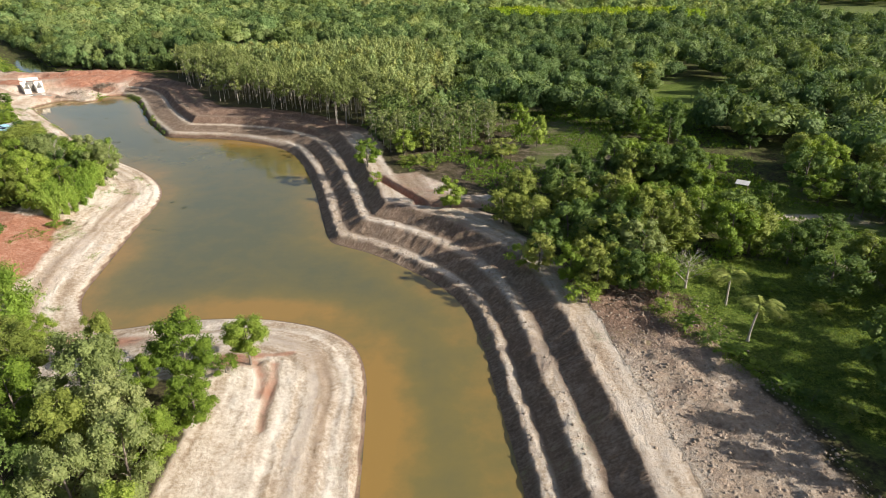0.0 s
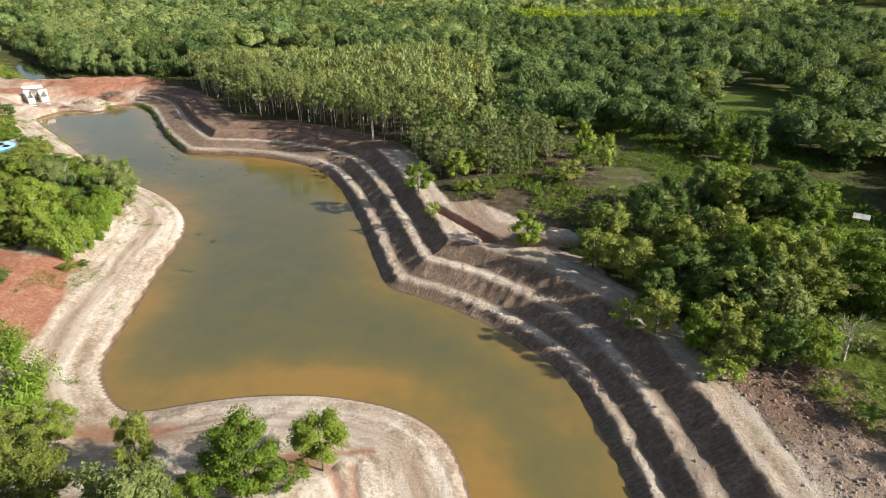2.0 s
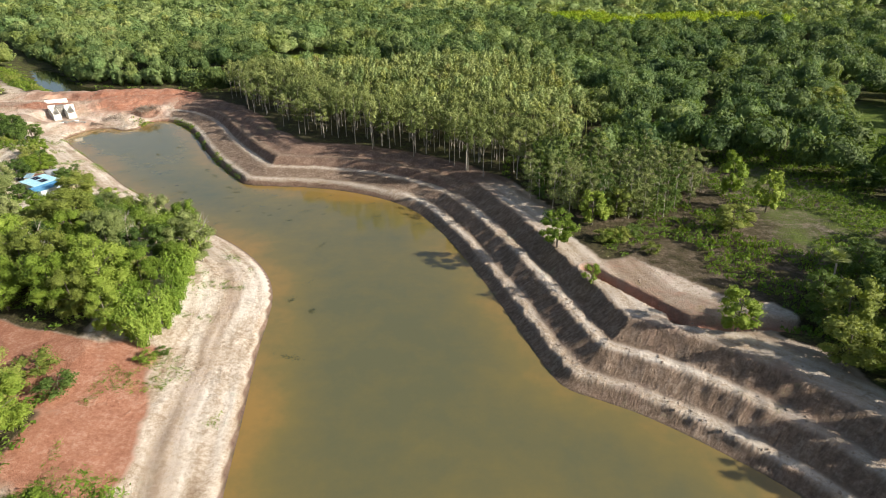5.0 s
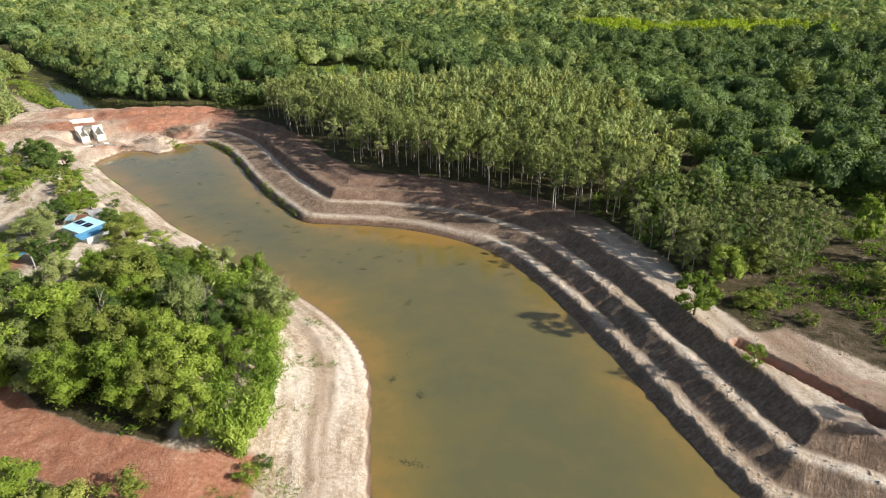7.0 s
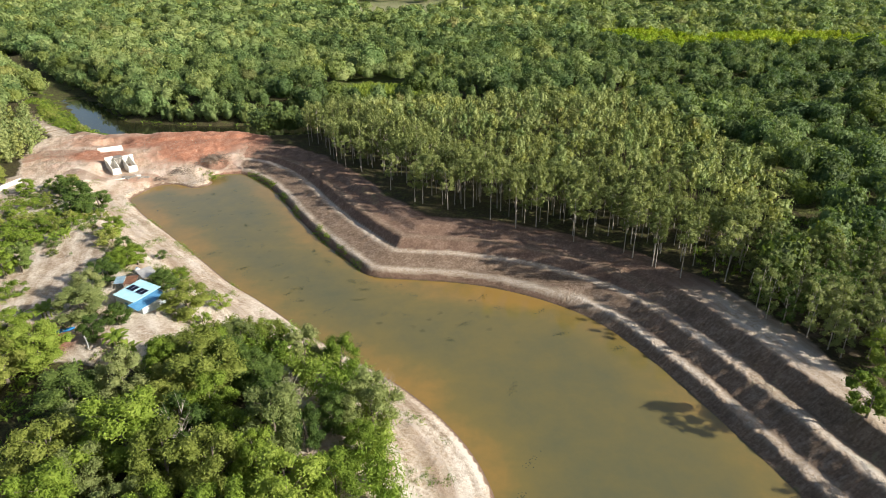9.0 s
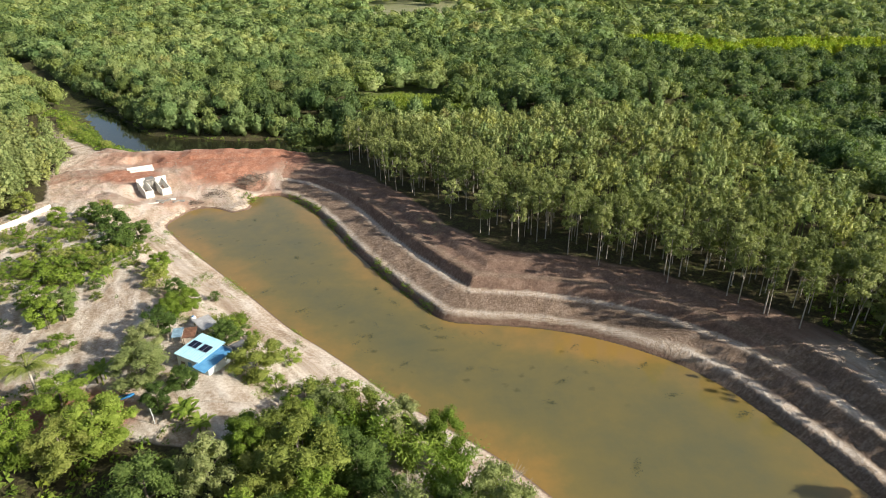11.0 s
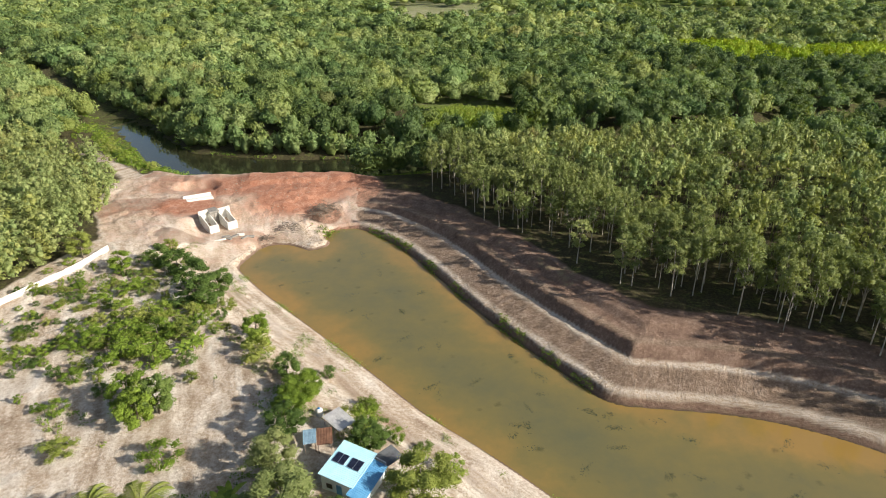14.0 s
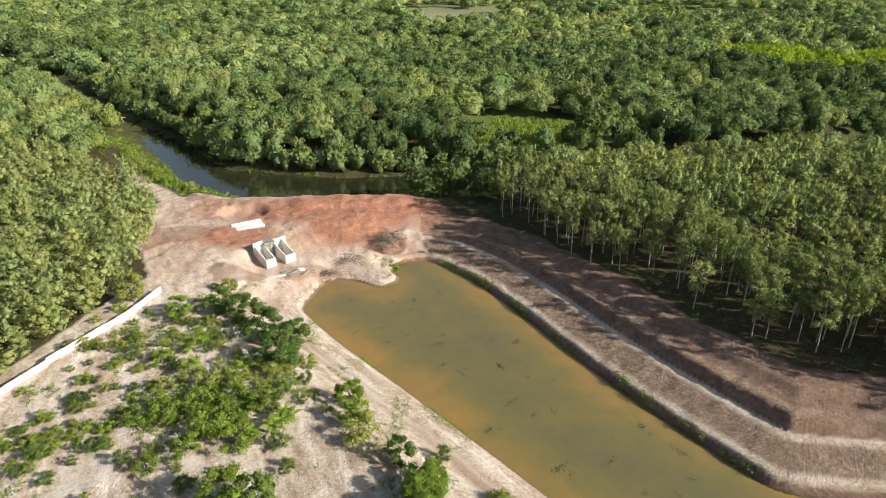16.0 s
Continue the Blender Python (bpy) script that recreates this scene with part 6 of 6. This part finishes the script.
def box_culvert(x, y, z, turn):
    """Headwall with a raw concrete shaft, and two open troughs that run down to the pond (local +y)."""
    c = thing("box_culvert", (x, y, z), "new whitewashed concrete culvert with two open troughs, half buried in earth", "culvert", turn=turn)
    slab_part("headwall", -5.4, -0.4, -1.2, -1.4, 0.0, 4.6, M_CONCRETE, c)
    slab_part("headwall", 1.5, -0.4, -1.2, 4.4, 0.0, 5.2, M_CONCRETE, c)
    shaft = slab_part("shaft", -1.4, -2.2, -1.2, 1.5, 1.2, 4.3, M_RAW_CONCRETE, c, "stained raw concrete shaft")
    slab_part("cover", -1.6, -2.4, 4.3, 1.7, 1.4, 4.62, M_RAW_CONCRETE, c, "raw concrete cover slab")
    slab_part("gate_rib", -1.15, 1.2, 0.2, -0.9, 1.45, 4.2, M_RAW_CONCRETE, c)
    slab_part("gate_rib", -0.1, 1.2, 0.2, 0.15, 1.45, 4.2, M_RAW_CONCRETE, c)
    slab_part("gate_rib", 0.95, 1.2, 0.2, 1.2, 1.45, 4.2, M_RAW_CONCRETE, c)
    for x0, x1, length in ((-4.2, -1.2, 7.2), (1.3, 4.1, 6.4)):
        slab_part("trough_wall", x0, 0.0, -1.2, x0 + 0.3, length, 4.2, M_CONCRETE, c, slope=1.9)
        slab_part("trough_wall", x1 - 0.3, 0.0, -1.2, x1, length, 4.2, M_CONCRETE, c, slope=1.9)
        slab_part("trough_end", x0 - 0.02, length, -1.2, x1 + 0.02, length + 0.32, 2.35, M_CONCRETE, c)
        slab_part("trough_floor", x0 + 0.3, 0.0, -1.0, x1 - 0.3, length, -0.2, M_RAW_CONCRETE, c, "dark wet concrete floor")
    return c


box_culvert(-211.2, 316.6, 3.5, -139.0)


def parapet(x, y, z, turn):
    p = thing("concrete_parapet", (x, y, z), "long white concrete parapet beside a pale slab on the dam", "wall", turn=turn)
    slab_part("wall", -4.4, -0.2, -0.8, 4.4, 0.2, 1.0, M_CONCRETE, p)
    slab_part("slab", -3.6, -3.0, -0.5, 4.6, -0.22, 0.12, M_CONCRETE, p)
    slab_part("kerb", -3.6, -3.4, -0.5, 4.6, -3.02, 0.5, M_CONCRETE, p)
    return p


parapet(-221.6, 331.6, ground_at(-221.6, 331.6) + 0.1, 28.0)
# broken slabs and timber on the spit
for x, y, a, b, turn, tilt in ((-204.5, 306.6, 2.2, 1.0, 20, 6), (-202.2, 307.0, 2.8, 1.1, 35, -8), (-200.6, 308.1, 2.0, 1.2, 15, 10), (-199.2, 307.2, 2.4, 0.9, 50, -5), (-197.6, 308.2, 1.8, 1.0, 10, 8), (-203.2, 305.2, 1.6, 0.8, -20, 4), (-205.6, 304.4, 3.4, 0.5, 24, 0)):
    ob = thing("broken_slab", (x, y, ground_at(x, y) + 0.12), "broken grey concrete slab lying on bare earth", "concrete slab", "broken slabs by the spit", turn)
    ob.rotation_euler = (radians(tilt), radians(tilt * 0.6), radians(turn))
    slab_part("block", -a / 2, -b / 2, -0.25, a / 2, b / 2, 0.16, M_RAW_CONCRETE if turn % 3 else M_CONCRETE, ob, bevel=0.05)


def branch_heap(x, y, radius, count, seed, label):
    r = np.random.default_rng(seed)
    heap = thing("branch_heap", (x, y, ground_at(x, y)), label, "brushwood")
    pieces = []
    for _ in range(count):
        p = r.normal(size=2) * radius * 0.45
        z = max(0.05, 1.3 * (1 - np.hypot(*p) / radius)) * r.random()
        a, long_way, tilt = r.random() * 6.28, 0.8 + 2.2 * r.random(), r.normal() * 0.3
        e = np.array([math.cos(a), math.sin(a), tilt]) * long_way / 2
        c = np.array([p[0], p[1], z + abs(e[2])])
        pieces.append(tube([c - e, c + r.normal(size=3) * 0.1, c + e], [0.06 + 0.08 * r.random(), 0.07, 0.02], 4))
    v, q = joined(pieces)
    tagged(mesh_part("brushwood", mesh_of("brushwood", v, q, M_WOOD), heap), kind="stuff")
    return heap


branch_heap(-179, 325, 6.0, 260, 1, "heap of uprooted roots and dark brushwood")
branch_heap(-188, 316, 5.0, 80, 2, "pale dead branches strewn over the earth")
branch_heap(-194, 308.5, 2.2, 40, 3, "small heap of dark sticks at the spit")
branch_heap(33, 98, 4.0, 70, 4, "dead brush pushed against the meadow's edge")


def boundary_wall(points, z_foot, height):
    """White precast panels between posts."""
    w = thing("boundary_wall", (*points[0], z_foot), "white precast concrete boundary wall along a sandy field", "wall")
    origin = Vector((*points[0], z_foot))
    for (x0, y0), (x1, y1) in zip(points[:-1], points[1:]):
        length = math.hypot(x1 - x0, y1 - y0)
        count = max(1, round(length / 2.9))
        turn = math.degrees(math.atan2(y1 - y0, x1 - x0))
        for k in range(count):
            t = k / count
            x, y = x0 + (x1 - x0) * t, y0 + (y1 - y0) * t
            z = ground_at(x, y)
            step = length / count
            slab = slab_part("panel", 0.1, -0.05, -0.4, step - 0.1, 0.05, height - 0.1, M_CONCRETE, w, bevel=0.012)
            slab.matrix_basis = Matrix.Translation(-origin) @ pose(x, y, z, 0, 0, turn)
            post = slab_part("post", -0.1, -0.1, -0.5, 0.1, 0.1, height, M_CONCRETE, w, bevel=0.015)
            post.matrix_basis = Matrix.Translation(-origin) @ pose(x, y, z, 0, 0, turn)
    return w


boundary_wall([(-255, 218), (-242, 251.5), (-238, 262), (-231.5, 277), (-228.8, 288)], 8.0, 1.55)


# ---------------------------------------------------------------- the blue house and its sheds
def ribbed_sheet(name, corners, thick, ribs, material, parent, label=""):
    """A roofing sheet between four corners (eave, eave, ridge, ridge), with raised ribs from eave to ridge."""
    a, b, c, d = (Vector(p) for p in corners)
    up = (b - a).cross(d - a).normalized()
    up = up if up.z > 0 else -up
    bm = bmesh.new()
    line = [(0.0, 0.0)]
    for k in range(ribs):
        t = (k + 0.35) / ribs
        line += [(t, 0.0), (t + 0.08 / ribs, 0.035), (t + 0.24 / ribs, 0.035), (t + 0.32 / ribs, 0.0)]
    line += [(1.0, 0.0)]
    rows = [[bm.verts.new(p.lerp(q, t) + up * (h + lift)) for t, h in line] for p, q, lift in ((a, b, 0), (d, c, 0))]
    under = [[bm.verts.new(p.lerp(q, t) - up * thick) for t, h in line] for p, q in ((a, b), (d, c))]
    for k in range(len(line) - 1):
        bm.faces.new((rows[0][k], rows[0][k + 1], rows[1][k + 1], rows[1][k]))
        bm.faces.new((under[0][k], under[1][k], under[1][k + 1], under[0][k + 1]))
        bm.faces.new((rows[0][k], under[0][k], under[0][k + 1], rows[0][k + 1]))
        bm.faces.new((rows[1][k], rows[1][k + 1], under[1][k + 1], under[1][k]))
    bm.faces.new((rows[0][0], rows[1][0], under[1][0], under[0][0]))
    bm.faces.new((rows[0][-1], under[0][-1], under[1][-1], rows[1][-1]))
    bmesh.ops.recalc_face_normals(bm, faces=bm.faces)
    return part(name, bm, material, parent, label)


def blue_house(x, y, z, turn):
    """Local x to the east across the ridge, local y along the ridge to the north; origin at the foot of the west eave's south end."""
    h = thing("blue_house", (x, y, z), "small house under a light blue sheet roof with solar panels", "house", turn=turn)
    eave, ridge, low = 3.35, 2.65, 1.75
    ribbed_sheet("roof_sheet", [(0.5, -0.3, eave), (0.5, 6.9, eave), (6.0, 6.9, ridge), (6.0, -0.3, ridge)], 0.06, 22, M_BLUE_ROOF, h)
    ribbed_sheet("roof_sheet", [(8.3, -1.4, low), (8.3, 6.0, low), (5.7, 6.0, ridge - 0.16), (5.7, -1.4, ridge - 0.16)], 0.06, 22, M_DEEP_BLUE, h, "deeper blue roof sheet")
    slab_part("gutter", 6.0, -0.32, ridge - 0.10, 6.12, 6.92, ridge + 0.05, M_BLUE_ROOF, h, bevel=0.015)
    slab_part("wall", 0.7, 0.0, -0.4, 0.85, 6.6, eave - 0.18, M_HOUSE_WALL, h)
    slab_part("wall", 7.7, 0.0, -0.4, 7.85, 5.9, low + 0.06, M_HOUSE_WALL, h)
    for y0 in (0.0, 6.45):
        bm = bmesh.new()
        ring = [(0.86, -0.4), (7.69, -0.4), (7.69, low + 0.06), (5.8, ridge - 0.36), (0.86, eave - 0.28)]
        f = [bm.verts.new((px, y0, pz)) for px, pz in ring]
        g = [bm.verts.new((px, y0 + 0.15, pz)) for px, pz in ring]
        bm.faces.new(f)
        bm.faces.new(g[::-1])
        for k in range(5):
            bm.faces.new((f[k], f[(k + 1) % 5], g[(k + 1) % 5], g[k]))
        bmesh.ops.recalc_face_normals(bm, faces=bm.faces)
        part("gable_wall", bm, M_HOUSE_WALL, h)
    door = slab_part("door", 3.2, -0.05, -0.1, 4.1, -0.003, 1.95, M_DEEP_BLUE, h, "blue door")
    for x0 in (1.5, 5.6):
        win = slab_part("window", x0, -0.05, 0.8, x0 + 1.1, -0.003, 1.8, M_ALUMINIUM, h, bevel=0.01)
        slab_part("pane", x0 + 0.08, -0.07, 0.88, x0 + 1.02, -0.052, 1.72, M_GLASS_DARK, win, bevel=0.004)
    for b0 in (1.0, 3.45):
        for k in range(2):
            x0, x1 = b0 + k * 0.98, b0 + k * 0.98 + 0.95
            rise = (ridge - eave) / 5.5
            panel = new("solar_panel")
            panel.parent = h
            tagged(panel, "dark solar panel in an aluminium frame")
            for name, inset, h0, h1, mat in (("frame", 0.0, 0.07, 0.11, M_ALUMINIUM), ("cells", 0.045, 0.112, 0.125, M_CELL)):
                bm = bmesh.new()
                pts = [(x0 + inset, 2.55 + inset), (x1 - inset, 2.55 + inset), (x1 - inset, 4.5 - inset), (x0 + inset, 4.5 - inset)]
                v = [bm.verts.new((px, py, eave + (px - 0.5) * rise + hh)) for hh in (h0, h1) for px, py in pts]
                for f in ((3, 2, 1, 0), (4, 5, 6, 7), (0, 1, 5, 4), (1, 2, 6, 5), (2, 3, 7, 6), (3, 0, 4, 7)):
                    bm.faces.new([v[i] for i in f])
                part(name, bm, mat, panel)
    return h


blue_house(-158.2, 206.6, 8.1, -23.0)


def lean_to(name, x, y, turn, wide, deep, low, high, material, label):
    z = ground_at(x, y)
    s = thing(name, (x, y, z), label, "shed", turn=turn)
    ribbed_sheet("roof_sheet", [(-wide / 2, -deep / 2, low), (wide / 2, -deep / 2, low), (wide / 2, deep / 2, high), (-wide / 2, deep / 2, high)], 0.05, 10, material, s)
    for px in (-wide / 2 + 0.2, wide / 2 - 0.2):
        for py, top in ((-deep / 2 + 0.2, low - 0.03), (deep / 2 - 0.2, high - 0.12)):
            v, q = tube([(px, py, -0.3), (px, py, top)], [0.06, 0.05], 6)
            mesh_part("post", mesh_of("post", v, q, M_WOOD, True), s)
    return s


lean_to("grey_shed", -157.0, 219.4, 45.0, 3.4, 4.6, 2.5, 2.8, M_GREY_METAL, "open shed with a pale zinc sheet roof")
lean_to("rusty_shed", -158.6, 215.2, 10.0, 2.4, 3.4, 2.0, 2.3, M_RUST, "low awning of rusty sheets")
lean_to("blue_awning", -160.9, 214.9, 12.0, 2.0, 2.9, 2.0, 2.3, M_DULL_BLUE, "small awning of blue sheet metal")
lean_to("dark_shed", -148.5, 212.4, -50.0, 3.2, 3.4, 2.0, 2.3, M_DARK_METAL, "shed with a dark grey sheet roof")


def water_tank(x, y):
    t = thing("water_tank", (x, y, ground_at(x, y)), "round white plastic water tank beside a shed", "water tank")
    v, q = tube([(0, 0, -0.05), (0, 0, 0.05), (0, 0, 1.2), (0, 0, 1.42), (0, 0, 1.5)], [0.6, 0.62, 0.62, 0.45, 0.2], 16)
    mesh_part("body", mesh_of("body", v, q, M_PLASTIC, True), t)
    v, q = tube([(0, 0, 1.47), (0, 0, 1.58), (0, 0, 1.585)], [0.24, 0.23, 0.01], 12)
    mesh_part("lid", mesh_of("lid", v, q, M_BLUE_PLASTIC, True), t, "blue lid")
    return t


lean_to("farm_shed", 74.5, 145.5, -35.0, 3.2, 2.4, 2.3, 2.7, M_GREY_METAL, "small open farm shed with a pale sheet roof")
water_tank(-161.0, 222.8)


def small_boat(x, y, turn):
    """A narrow blue plastic boat lying under the trees."""
    b = thing("small_boat", (x, y, ground_at(x, y) + 0.02), "narrow bright blue plastic boat lying on red earth", "boat", turn=turn)
    verts, quads, n = [], [], 9
    for k in range(n):
        t = k / (n - 1) * 2 - 1
        w, keel = 0.42 * (1 - abs(t) ** 2.6) + 0.02, 0.18 * abs(t) ** 3
        verts += [(t * 2.0, -w, 0.5 + keel), (t * 2.0, -w * 0.6, 0.05 + keel), (t * 2.0, w * 0.6, 0.05 + keel), (t * 2.0, w, 0.5 + keel),
                  (t * 1.96, w * 0.88, 0.49 + keel), (t * 1.96, w * 0.5, 0.11 + keel), (t * 1.96, -w * 0.5, 0.11 + keel), (t * 1.96, -w * 0.88, 0.49 + keel)]
    quads = [(8 * k + i, 8 * k + (i + 1) % 8, 8 * (k + 1) + (i + 1) % 8, 8 * (k + 1) + i) for k in range(n - 1) for i in range(8)]
    mesh_part("hull", mesh_of("hull", verts, quads, M_BLUE_PLASTIC, True), b)
    slab_part("thwart", -0.15, -0.36, 0.40, 0.15, 0.36, 0.44, M_PLASTIC, b, "white seat board", 0.01)
    return b


small_boat(-163.8, 197.2, 25.0)
v, q = tube([(0, 0, -0.3), (0.05, 0.0, 1.3), (-0.35, 0.35, 2.9)], [0.07, 0.065, 0.055], 8)
pole = thing("leaning_pole", (-155.5, 190.9, ground_at(-155.5, 190.9)), "white plastic pipe standing at a slant in the yard", "pole")
mesh_part("pipe", mesh_of("pipe", v, q, M_PLASTIC, True), pole)
